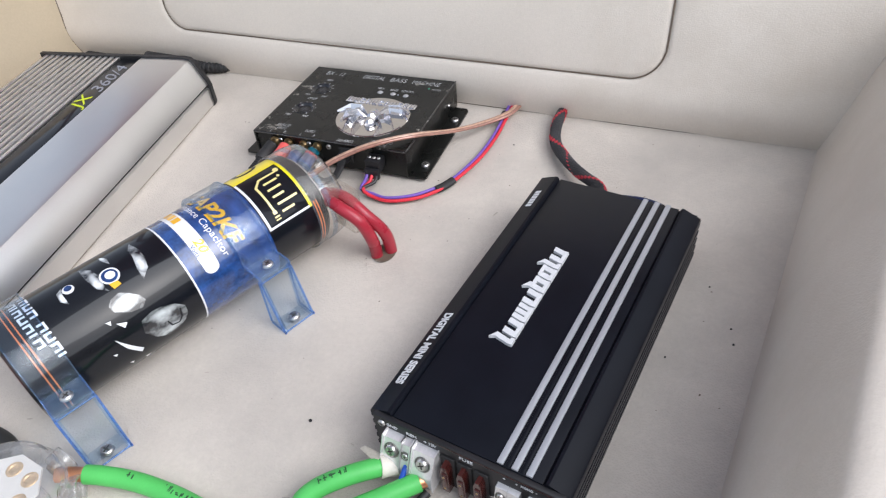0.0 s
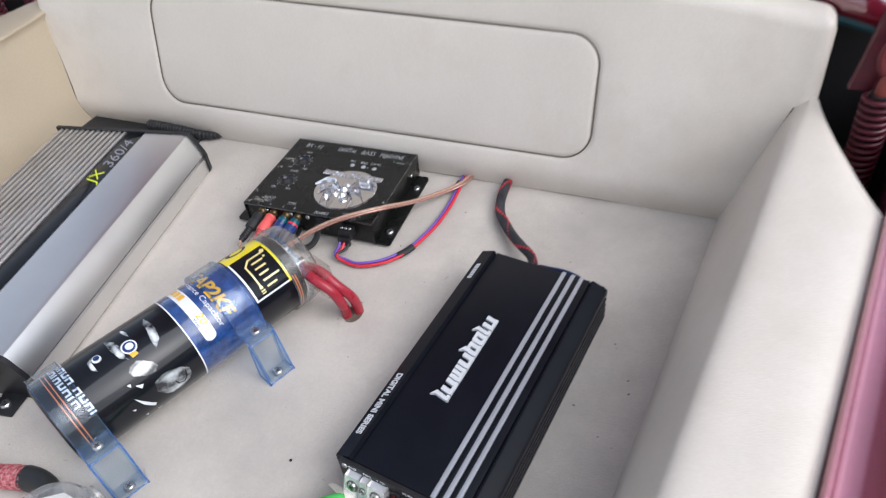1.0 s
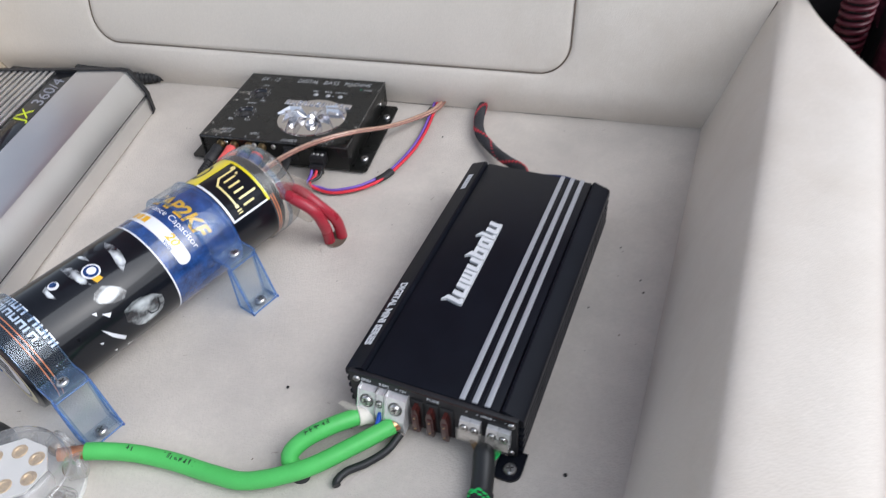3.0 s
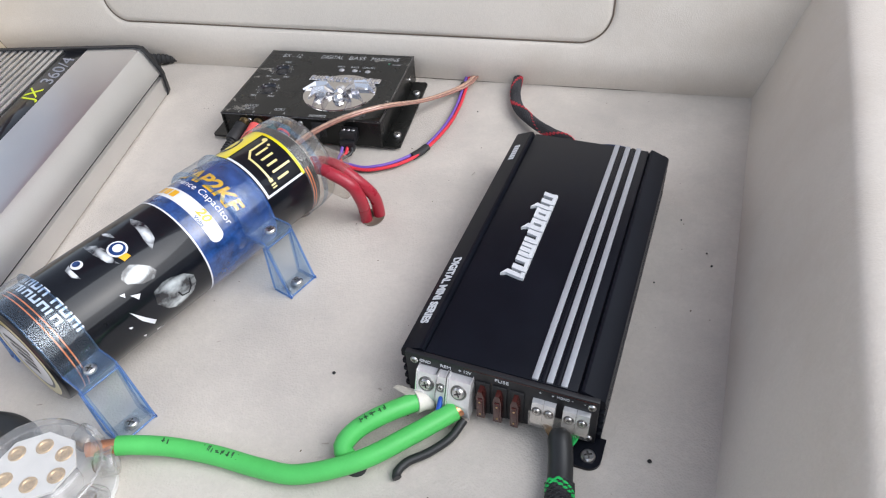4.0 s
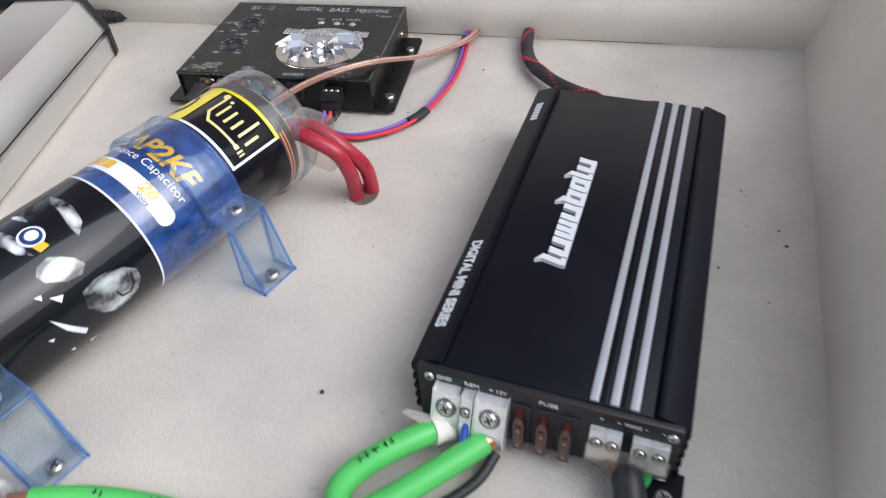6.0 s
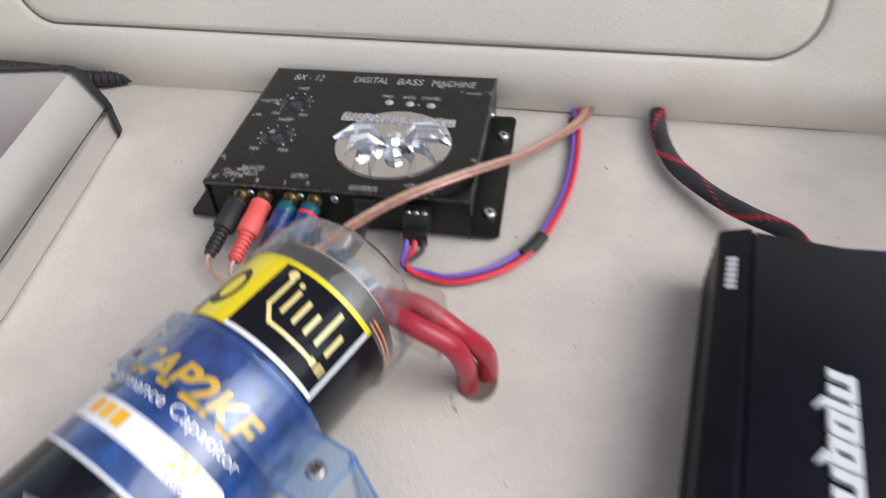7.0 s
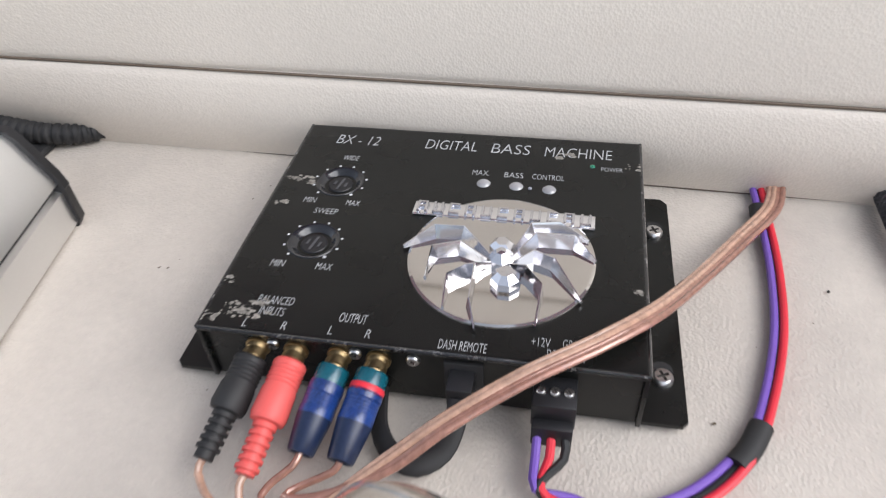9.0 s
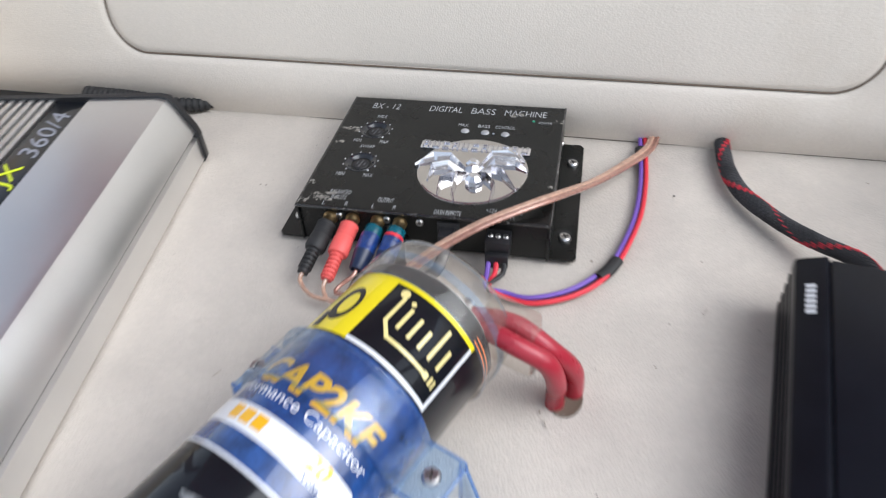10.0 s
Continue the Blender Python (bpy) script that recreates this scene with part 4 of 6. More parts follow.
    # eight arched legs: each a bent ridge with a steep far side and a broad near side
    LEGS = (((-13.9, -15.0), (-2.9, -5.5), (9.4, -5.2), (21.5, -18.0)), ((-2.0, -31.0), (-1.4, -18.0), (9.2, -14.2), (20.5, -20.4)), ((7.3, -45.4), (7.0, -32.5), (13.0, -27.0), (21.0, -22.0)), ((20.2, -54.5), (16.8, -43.8), (16.4, -25.8), (22.0, -22.0)),
            ((58.4, -3.1), (46.6, 2.2), (35.4, -0.2), (28.9, -16.5)), ((61.3, -14.3), (53.0, -5.3), (37.9, -5.6), (29.6, -18.0)), ((56.5, -36.2), (45.8, -19.3), (37.7, -16.0), (30.6, -20.4)), ((41.1, -50.5), (41.9, -33.3), (35.5, -24.7), (29.0, -22.0)))
    for n, leg in enumerate(LEGS):
        own = bmesh.new()
        near = (3.0, 3.0, 1.9, 1.1)[n % 4]
        h = (0.0014, 0.0054, 0.0056, 0.0030)
        rows = []
        for k, (x, y) in enumerate(leg):
            w = near * (0.22, 1.0, 1.0, 0.35)[k]
            d = (Vector(leg[min(3, k + 1)]) - Vector(leg[max(0, k - 1)])).normalized()
            n_ = Vector((-d.y, d.x))
            if n_.y > 0 if abs(n_.y) > 0.35 else (n_.x > 0) == (x < 25.5):
                n_ = -n_
            z = T + 0.0009
            rows.append([own.verts.new((p.x * MM, p.y * MM, q)) for p, q in ((Vector((x, y)) - n_ * 0.7, z), (Vector((x, y)) - n_ * 0.25, z + h[k]), (Vector((x, y)) + n_ * 0.25, z + h[k]), (Vector((x, y)) + n_ * w, z))])
        for p, q in zip(rows, rows[1:]):
            for i in range(3):
                own.faces.new((p[i], q[i], q[i + 1], p[i + 1]))
        for r in (rows[0], rows[-1]):
            own.faces.new(r)
        part("leg", own, moulded_chrome, em, angle=5)
    # faceted body: a block for the head, a small collar and a cut-stone abdomen
    head = lathe([(0, 0.0052), (0.0026, 0.0052), (0.0050, 0.0030), (0.0050, 0)], 6, pose(0.0252, -0.0118, T + 0.0008, 0, 0, 10))
    part("head", head, moulded_chrome, em, angle=5)
    part("collar", lathe([(0, 0.0064), (0.0022, 0.0060), (0.0052, 0.0030), (0.0054, 0)], 6, pose(0.0256, -0.0185, T + 0.0008, 0, 0, 40)), moulded_chrome, em, angle=5)
    part("abdomen", lathe([(0, 0.0066), (0.0030, 0.0066), (0.0056, 0.0040), (0.0060, 0.0014), (0.0052, 0)], 8, pose(0.0285, -0.0298, T + 0.0008, 0, 0, 20)), moulded_chrome, em, angle=5)
    # scraped paint
    rnd = random.Random(4)
    for x, y, n, spread in ((-67, -55, 26, 4.0), (-60.5, -51, 16, 3.0), (-57, -56, 8, 3.0), (-72.5, 26, 12, 2.6), (-66, 24, 5, 1.6), (47.5, 57.5, 12, 2.2), (44, 54.5, 6, 1.4), (77.5, -27, 6, 1.6), (-77, -40, 6, 3), (-75, 8, 4, 3), (77.5, 50, 5, 5), (-78, -60, 6, 3)):
        own = bmesh.new()
        for _ in range(n * 3):
            px, py, r = x + rnd.gauss(0, spread * 0.8), y + rnd.gauss(0, spread * 0.42), 0.12 + 1.7 * rnd.random() ** 3.2
            px, py = max(-79.3, min(79.3, px)), max(-64.6, min(66, py))
            a0 = rnd.uniform(0, 6)
            k = rnd.randint(5, 8)
            vs = [own.verts.new((min(0.0797, max(-0.0797, (px + r * rnd.uniform(0.4, 1.3) * math.cos(a0 + 6.283 * i / k)) * MM)), max(-0.0650, (py + r * rnd.uniform(0.3, 0.9) * math.sin(a0 + 6.283 * i / k)) * MM), T + 0.00004 * (1 + _ % 4))) for i in range(k)]
            own.faces.new(vs)
        part("scuff", own, scrape, lid, "bare scraped patch")
    for q in (((-0.0800, -0.0652), (0.0800, -0.0652)), ((-0.0800, -0.0652), (-0.0800, 0.0709)), ((0.0800, -0.0652), (0.0800, 0.0709))):
        part("lid_edge", tube([(*q[0], H - 0.0006), (*q[1], H - 0.0006)], 0.0008, 8, 0.02), black_gloss, lid, "rounded worn lid edge")
    # front: sockets and screws
    for x in (-58.5, -43.8, -27.3, -12.9):
        part("socket", lathe([(0.0047, 0), (0.0047, 0.0010), (0.0036, 0.0012), (0.0036, 0.0060), (0, 0.0060)], 24, pose(x * MM, -0.0635, 0.0195, 90, 0, 0)), gold, bx, "gold phono socket")
    for x in (-52.6, -21.4, -0.2):
        screw(None, bx, steel, 0.0026, m=pose(x * MM, -0.0635, 0.0212, 90, 0, 0))
    part("remote_socket", box(0.0110, 0.0250, -0.0650, -0.0630, 0.0080, 0.0235, 0.0004), rubber, bx)
    part("side_screw", lathe([(0, 0.001), (0.0016, 0.0008), (0.002, 0)], 14, pose(0.0803, 0.047, 0.0135, 0, 90, 0)), steel, bx)
    return bx


BX = pose(-0.0192, -0.0769, 0.0020, -1.39, 0.33, 2.8) @ Matrix.Scale(0.945, 4) @ pose(0, -0.0029, 0)
processor = bass_processor(BX)


def phono_plug(x, tip, kind):
    """A plug pushed onto a socket; its cable leaves at tip, in the processor's own millimetres."""
    colour, mt = {"black": ("black", rubber), "red": ("red", red_plug), "blue": ("translucent blue", blue_plug), "banded": ("translucent blue red-banded", blue_plug)}[kind]
    a, b = Vector((x * MM, -0.0640, 0.0195)), Vector(tip) * MM
    d = b - a
    L = d.length
    t = thing("phono_plug", colour + " rubber phono plug pushed onto a socket", "plug", BX @ Matrix.Translation(a) @ d.to_track_quat("Z", "Y").to_matrix().to_4x4(), "phono plugs")
    part("shell", lathe([(0.0038, -0.0012), (0.0041, -0.0009), (0.0041, 0.0016), (0.0038, 0.0020), (0.0043, 0.0026), (0.0043, 0.0062), (0, 0.0062)], 24), gold, t, "gold contact shell")
    if kind in ("black", "red"):
        g = [(0.0, 0.0050), (0.0056, 0.0050), (0.0062, 0.0060)]
        for k in range(5):
            g += [(0.0062, 0.0075 + 0.0016 * k), (0.0058, 0.0080 + 0.0016 * k), (0.0058, 0.0086 + 0.0016 * k)]
        e = L * 0.60
        g += [(0.0063, 0.0165), (0.0066, e - 0.002), (0.0060, e), (0.0042, e + 0.0005)]
        k = e + 0.001
        while k < L - 0.002:
            g += [(0.0043, k), (0.0043, k + 0.0014), (0.0033, k + 0.0016), (0.0033, k + 0.0026)]
            k += 0.0029
        g += [(0.0034, L), (0, L)]
        part("grip", lathe(g, 24), mt, t, "ribbed grip with a strain relief", angle=30)
    else:
        part("collar", lathe([(0.0, 0.0050), (0.0056, 0.0050), (0.0060, 0.0060), (0.0060, 0.0112), (0, 0.0112)], 24), teal_plug, t, "teal collar")
        if kind == "banded":
            part("band", lathe([(0.0062, 0.0104), (0.0064, 0.0108), (0.0064, 0.0132), (0.0062, 0.0136), (0.0058, 0.0136)], 24), red_wire, t, "red identification band")
        g = [(0, 0.0112), (0.0062, 0.0112), (0.0064, 0.0125), (0.0064, 0.0150)]
        for k in range(5):
            g += [(0.0061, 0.0153 + 0.0012 * k), (0.0063, 0.0158 + 0.0012 * k)]
        g += [(0.0063, L * 0.64), (0, L * 0.64)]
        part("grip", lathe(g, 24), mt, t, "ribbed translucent grip", angle=30)
        part("tip", lathe([(0, L * 0.64), (0.0063, L * 0.64), (0.0060, L * 0.72), (0.0048, L * 0.98), (0.0044, L), (0.0038, L), (0.0034, L - 0.002), (0, L - 0.002)], 24), plug_tip, t, "dark tapered tip", angle=30)


PLUGS = ((-58.5, (-65, -105, 8), "black"), (-43.8, (-48.6, -108.5, 8), "red"), (-27.3, (-33, -98, 8), "blue"), (-12.9, (-18.6, -99, 8), "banded"))
for x, tip, kind in PLUGS:
    phono_plug(x, tip, kind)

# ---- capacitor ----
CAP = pose(-0.0430, -0.3736, 0.0414, -90, 0, -21.4)
CR = 0.0372


def round_at(s, a, r=CR):
    """A place on the barrel: s along it, a degrees from the top towards the open floor."""
    return Vector((r * math.sin(radians(a)), -r * math.cos(radians(a)), s))


LAYER = [0]


def wrap(outline, lift=0.00015, bm=None, grow=6.0):
    """A flat outline of (degrees, along) laid onto the barrel, cut fine enough to bend."""
    LAYER[0] += 1
    lift += 0.000012 * (LAYER[0] % 9)
    own = bmesh.new()
    own.faces.new([own.verts.new((a * CR * math.pi / 180, s, 0)) for a, s in outline])
    bmesh.ops.triangulate(own, faces=own.faces)
    step = radians(grow) * CR
    for _ in range(5):
        long = [e for e in own.edges if abs(e.verts[0].co.x - e.verts[1].co.x) > step]
        if not long:
            break
        bmesh.ops.subdivide_edges(own, edges=long, cuts=1)
        bmesh.ops.triangulate(own, faces=own.faces)
    for v in own.verts:
        v.co = round_at(v.co.y, math.degrees(v.co.x / CR), CR + lift)
    if bm:
        me = bpy.data.meshes.new("tmp")
        own.to_mesh(me)
        own.free()
        bm.from_mesh(me)
        bpy.data.meshes.remove(me)
        return bm
    return own


def wrapped_words(text, size, a, s, fit, material, parent, slant=0.0, lift=0.0003, bold=0.0):
    own = lettering(text, size, 0.0, slant=slant, bold=bold)
    xs, ys = [v.co.x for v in own.verts], [v.co.y for v in own.verts]
    k = fit / (max(xs) - min(xs))
    for _ in range(2):
        bmesh.ops.subdivide_edges(own, edges=[e for e in own.edges if abs(e.verts[0].co.x - e.verts[1].co.x) * k > 0.003], cuts=1)
    for v in own.verts:
        x, y = (v.co.x - (max(xs) + min(xs)) / 2) * k, v.co.y - (max(ys) + min(ys)) / 2
        v.co = round_at(s + y, a + math.degrees(x / CR), CR + lift)
    part("lettering", own, material, parent)


def ellipse(a, s, ra, rs, n=24, turn=0.0):
    out = []
    for i in range(n):
        x, y = ra * math.cos(6.2832 * i / n), rs * math.sin(6.2832 * i / n)
        c, q = math.cos(radians(turn)), math.sin(radians(turn))
        k = math.degrees(1 / CR)
        out.append((a + (x * c - y * q) * k, s + x * q + y * c))
    return out


def rect(a0, a1, s0, s1):
    return [(a0, s0), (a1, s0), (a1, s1), (a0, s1)]


def stroke(pts, w):
    """A bent stroke of even width, as outlines of its straight runs; points are (degrees, along)."""
    k = CR * math.pi / 180
    out = []
    for (a0, s0), (a1, s1) in zip(pts, pts[1:]):
        p, q = Vector((a0 * k, s0)), Vector((a1 * k, s1))
        d = (q - p).normalized()
        n = Vector((-d.y, d.x)) * w / 2
        p, q = p - d * w * 0.45, q + d * w * 0.45
        out.append([((v.x) / k, v.y) for v in (p + n, p - n, q - n, q + n)])
    return out


def out(k, x):
    """Sideways place on a bracket: the west leg stands closer in than the east one."""
    return x if k > 0 else -(0.0405 + (x - 0.0405) * 0.5)


def capacitor(m):
    cap = thing("capacitor", "glossy black and blue cylindrical capacitor in two clear acrylic brackets", "capacitor", m)
    barrel = part("barrel", lathe([(0, -0.0660), (0.0350, -0.0660), (0.0368, -0.0650), (CR, -0.0635), (CR, 0.1530), (0.0362, 0.1545), (0.0335, 0.1550), (0.0335, 0.1570), (0, 0.1570)], 96), label_black, cap, "glossy black label")
    part("band", lathe([(CR + 0.00005, 0.0460), (CR + 0.00012, 0.0462), (CR + 0.00012, 0.1068), (CR + 0.00005, 0.1070)], 96), label_blue, barrel, "blue patterned label band")
    part("band_edge", lathe([(CR + 0.0001, 0.0452), (CR + 0.0002, 0.0453), (CR + 0.0002, 0.0463), (CR + 0.0001, 0.0464)], 96), label_white, barrel)
    for s in (0.1472, 0.1494):
        part("ring_line", wrap(rect(62, 172, s - 0.0004, s + 0.0004)), label_orange, barrel, "thin orange line")
    for s in (-0.0520, -0.0550):
        part("ring_line", lathe([(CR + 0.00005, s - 0.0004), (CR + 0.00015, s - 0.0003), (CR + 0.00015, s + 0.0003), (CR + 0.00005, s + 0.0004)], 96), label_orange, barrel, "thin orange ring")
    wrapped_words("CAP2KF", 0.0165, 11, 0.0838, 0.0610, label_amber, barrel, 0.2, bold=0.03)
    wrapped_words("Performance Capacitor", 0.0068, 5, 0.0732, 0.0750, label_white, barrel)
    pill = [(-66, 0.0558), (64, 0.0558)] + [(64 + 7 * math.sin(radians(t)), 0.0610 - 0.0052 * math.cos(radians(t))) for t in range(20, 180, 20)] + [(64, 0.0662), (-66, 0.0662)] + [(-66 - 7 * math.sin(radians(t)), 0.0610 + 0.0052 * math.cos(radians(t))) for t in range(20, 180, 20)]
    part("pill", wrap(pill), label_white, barrel, "white rounded rating field")
    wrapped_words("20", 0.0088, 40, 0.0628, 0.0110, label_amber, barrel, 0.2, 0.0005, 0.03)
    wrapped_words("Volts", 0.0040, 42, 0.0573, 0.0088, label_blue, barrel, 0.0, 0.0006, 0.02)
    fig = bmesh.new()
    for a in (-22, -12, -2):
        wrap(rect(a - 4, a + 4, 0.0585, 0.0645), 0.0004, fig)
    part("figure", fig, label_amber, barrel, "amber figures")
    # brand field as plain shapes
    part("yellow_field", wrap(rect(-88, -3, 0.1080, 0.1455)), label_yellow, barrel, "yellow field")
    part("yellow_line", wrap(rect(-3, 66, 0.1430, 0.1455)), label_yellow, barrel)
    part("white_line", wrap(rect(-3, 66, 0.1080, 0.1098)), label_white, barrel)
    part("white_line", wrap(rect(63.5, 66, 0.1098, 0.1433)), label_white, barrel)
    blob = wrap(ellipse(-25, 0.1245, 0.0070, 0.0105), 0.0003)
    wrap(rect(-39, -31, 0.1095, 0.1195), 0.0003, blob)
    part("dark_shape", blob, label_black, barrel)
    part("light_shape", wrap(ellipse(-23, 0.1245, 0.0038, 0.0066), 0.0005), label_yellow, barrel)
    for pts in ([(-6, 0.1372), (-6, 0.1240), (2, 0.1180), (26, 0.1180), (33, 0.1180)], [(3, 0.1345), (3, 0.1245)], [(12, 0.1240), (12, 0.1335)], [(21, 0.1240), (21, 0.1320)], [(30, 0.1240), (30, 0.1390)], [(39, 0.1240), (39, 0.1330)]):
        bar = bmesh.new()
        for o in stroke([(p + 15, q) for p, q in pts], 0.0017):
            wrap(o, 0.0003, bar)
        part("emblem_bar", bar, label_gold, barrel, "pale gold emblem stroke")
    for o in (ellipse(7, 0.1395, 0.0022, 0.0022, 12), ellipse(16, 0.1375, 0.0012, 0.0012, 10), rect(49, 53, 0.1165, 0.1195), rect(55, 57, 0.1160, 0.1200), rect(58.5, 60, 0.1160, 0.1200)):
        part("emblem_dot", wrap(o, 0.0003), label_gold, barrel)
    # printed picture: shards, a dial, a pale glass shape
    shards = bmesh.new()
    SPLINTERS = ([(-8, 0.0286), (7, 0.0305), (20, 0.0302), (31, 0.0278), (39, 0.0214), (27, 0.0219), (12, 0.0246), (1, 0.0253)], [(-16, 0.0093), (-5, 0.0122), (5, 0.0114), (-6, 0.0082)],
                 [(-12, -0.0052), (-1, 0.0004), (12, 0.0016), (28, 0.0002), (32, 0.0010), (24, -0.0040), (8, -0.0058)], [(1, -0.0196), (10, -0.0212), (23, -0.0214), (16, -0.0246), (5, -0.0238)])
    for o in ([(75, -0.0132), (90, -0.0064), (103, -0.0004), (107, -0.0024), (91, -0.0092)], [(125, 0.0060), (133, 0.0030), (130, 0.0010)], [(120, -0.0015), (128, -0.0005), (124, 0.0030)], [(136, 0.0020), (144, -0.0010), (139, 0.0070)],
              [(88, -0.0185), (92, -0.0170), (90, -0.0155)], [(112, -0.0120), (118, -0.0100), (114, -0.0092)], [(62, -0.0070), (70, -0.0040), (66, -0.0012)], [(56, -0.0120), (61, -0.0100), (57, -0.0088)]):
        wrap(o, 0.0002, shards)
    part("shard", shards, label_white, barrel, "white splinters")
    for o in SPLINTERS:
        part("splinter", wrap(o, 0.0002), print_shard, barrel, "soft white printed splinter")
    part("pale_shape", wrap([(73, 0.0060), (70, 0.0140), (71, 0.0200), (76, 0.0285), (84, 0.0338), (94, 0.0336), (102, 0.0300), (107, 0.0245), (109, 0.0172), (100, 0.0095), (86, 0.0040)]), print_glass, barrel, "pale grey glass shape")
    part("pale_shape", wrap([(40, -0.0020), (38, 0.0045), (43, 0.0090), (50, 0.0135), (57, 0.0152), (62, 0.0112), (60, 0.0040), (52, -0.0040), (45, -0.0050)]), print_glass, barrel)
    arc = bmesh.new()
    for o in stroke([(84, 0.0300), (93, 0.0292), (99, 0.0262), (97, 0.0212), (90, 0.0196)], 0.0010) + stroke([(62, 0.0060), (68, 0.0088), (71, 0.0045)], 0.0009):
        wrap(o, 0.0004, arc)
    part("dark_outline", arc, label_black, barrel)
    dial = wrap(ellipse(18, 0.0066, 0.0062, 0.0062), 0.0003)
    part("dial", dial, label_white, barrel, "small round dial")
    part("dial_face", wrap(ellipse(18, 0.0066, 0.0050, 0.0050), 0.0005), label_blue, barrel)
    part("dial_centre", wrap(ellipse(18, 0.0070, 0.0030, 0.0032), 0.0007), label_white, barrel)
    part("dial_wedge", wrap([(26, 0.0030), (33, 0.0040), (32, 0.0092), (27, 0.0085)], 0.0005), label_amber, barrel)
    part("dial", wrap(ellipse(7, -0.0168, 0.0038, 0.0036)), label_white, barrel)
    part("dial_face", wrap(ellipse(6, -0.0166, 0.0024, 0.0024), 0.0005), label_blue, barrel)
    rows = bmesh.new()
    for s, a0, n in ((-0.0405, -44, 11), (-0.0468, -32, 8)):
        a = a0
        for k in range(n):
            w = 9.0 if k % 4 != 2 else 4.0
            if not (n == 11 and k == 6):
                for o in ([rect(a, a + 2.4, s - 0.0024, s + 0.0024)] + ([rect(a + w - 2.4, a + w, s - 0.0024, s + 0.0024), rect(a, a + w, s + (0.0010 if k % 2 else -0.0024), s + (0.0024 if k % 2 else -0.0010))] if w > 5 else [])):
                    wrap(o, 0.0002, rows)
            a += w + 2.2
    part("marking", rows, label_white, barrel, "two rows of white brand blocks")
    # near end
    end = part("end_disc", lathe([(0, -0.0663), (0.0330, -0.0663), (0.0335, -0.0660)], 64), label_black, cap)
    part("end_ring", lathe([(0.0262, -0.0665), (0.0290, -0.0666), (0.0318, -0.0665)], 64), label_gold, end, "gold ring on the end label")
    part("end_label", lathe([(0, -0.0666), (0.0230, -0.0666), (0.0240, -0.0665)], 48), label_white, end, "white end label")
    for k in range(4):
        part("end_mark", box(-0.014 + 0.002 * k, 0.014 - 0.002 * k, -0.012 + 0.007 * k, -0.009 + 0.007 * k, -0.0669, -0.0667), label_black, end)
    # clear covers
    part("end_cover", lathe([(0.0390, 0.1440), (0.0392, 0.1446), (0.0390, 0.1640), (0.0375, 0.1705), (0.0330, 0.1745), (0.0240, 0.1760), (0, 0.1762)], 64), acrylic_clear, cap, "yellowed clear plastic end cover")
    for s, r in ((0.1446, 0.0392), (0.1690, 0.0380)):
        part("cover_rim", lathe([(r, s - 0.0004), (r + 0.0003, s), (r, s + 0.0004)], 64), acrylic_edge, cap, "pale moulded rim")
    part("cover_collar", lathe([(0.0388, 0.1560), (0.0394, 0.1562), (0.0394, 0.1600), (0.0388, 0.1602)], 64), acrylic_edge, cap)
    part("end_plate", lathe([(0, 0.1584), (0.0300, 0.1584), (0.0330, 0.1578), (0.0334, 0.1570)], 48), nickel, cap, "pale metal end plate")
    part("cover_tab", box(0.024, 0.050, -0.018, 0.020, 0.166, 0.1775, 0.003), acrylic_clear, cap, "clear cable tab")
    part("terminal_post", lathe([(0, 0.172), (0.0050, 0.172), (0.0055, 0.1700), (0.0055, 0.1570)], 20, pose(0.013, -0.006, 0)), steel, cap)
    part("terminal_post", lathe([(0, 0.172), (0.0050, 0.172), (0.0055, 0.1700), (0.0055, 0.1570)], 20, pose(-0.013, -0.006, 0)), steel, cap)
    # brackets
    for s in (-0.0520, 0.0915):
        s0, s1 = s - 0.0124, s + 0.0124
        arch = bmesh.new()
        n = 40
        rows_ = []
        for i in range(n + 1):
            a = -90 + 180 * i / n
            rows_.append([arch.verts.new(round_at(z, a, r)) for z, r in ((s0, CR + 0.0004), (s0, 0.0408), (s0 + 0.001, 0.0412), (s1 - 0.001, 0.0412), (s1, 0.0408), (s1, CR + 0.0004))])
        for p, q in zip(rows_, rows_[1:]):
            for j in range(6):
                arch.faces.new((p[j], p[(j + 1) % 6], q[(j + 1) % 6], q[j]))
        strap = part("bracket_strap", arch, acrylic_blue, cap, "clear blue-tinted acrylic strap")
        for t in (s0, s1 - 0.0007):
            rim = bmesh.new()
            rr = []
            for i in range(n + 1):
                a = -90 + 180 * i / n
                rr.append([rim.verts.new(round_at(z, a, r)) for z, r in ((t, CR + 0.0006), (t, 0.0414), (t + 0.0007, 0.0414), (t + 0.0007, CR + 0.0006))])
            for p, q in zip(rr, rr[1:]):
                for j in range(4):
                    rim.faces.new((p[j], p[(j + 1) % 4], q[(j + 1) % 4], q[j]))
            part("strap_edge", rim, acrylic_edge, strap)
        for k in (-1, 1):
            part("strap_tab", box(min(out(k, 0.040), out(k, 0.0570)), max(out(k, 0.040), out(k, 0.0570)), -0.0052, -0.0004, s0, s1, 0.0012), acrylic_edge, strap)
            for z in (s0 + 0.0003, s1 - 0.0003):
                part("tab_rim", tube([(out(k, 0.0405), -0.0050, z), (out(k, 0.0568), -0.0050, z), (out(k, 0.0572), -0.0010, z)], 0.0006, 6, 0.004), acrylic_rim, strap, "deep blue acrylic edge")
            leg = prism([(out(k, 0.0545), -0.0004), (out(k, 0.0570), -0.0004), (out(k, 0.0672), 0.0380), (out(k, 0.0646), 0.0380)], s0 + 0.0022, s1 - 0.0022, axis="z")
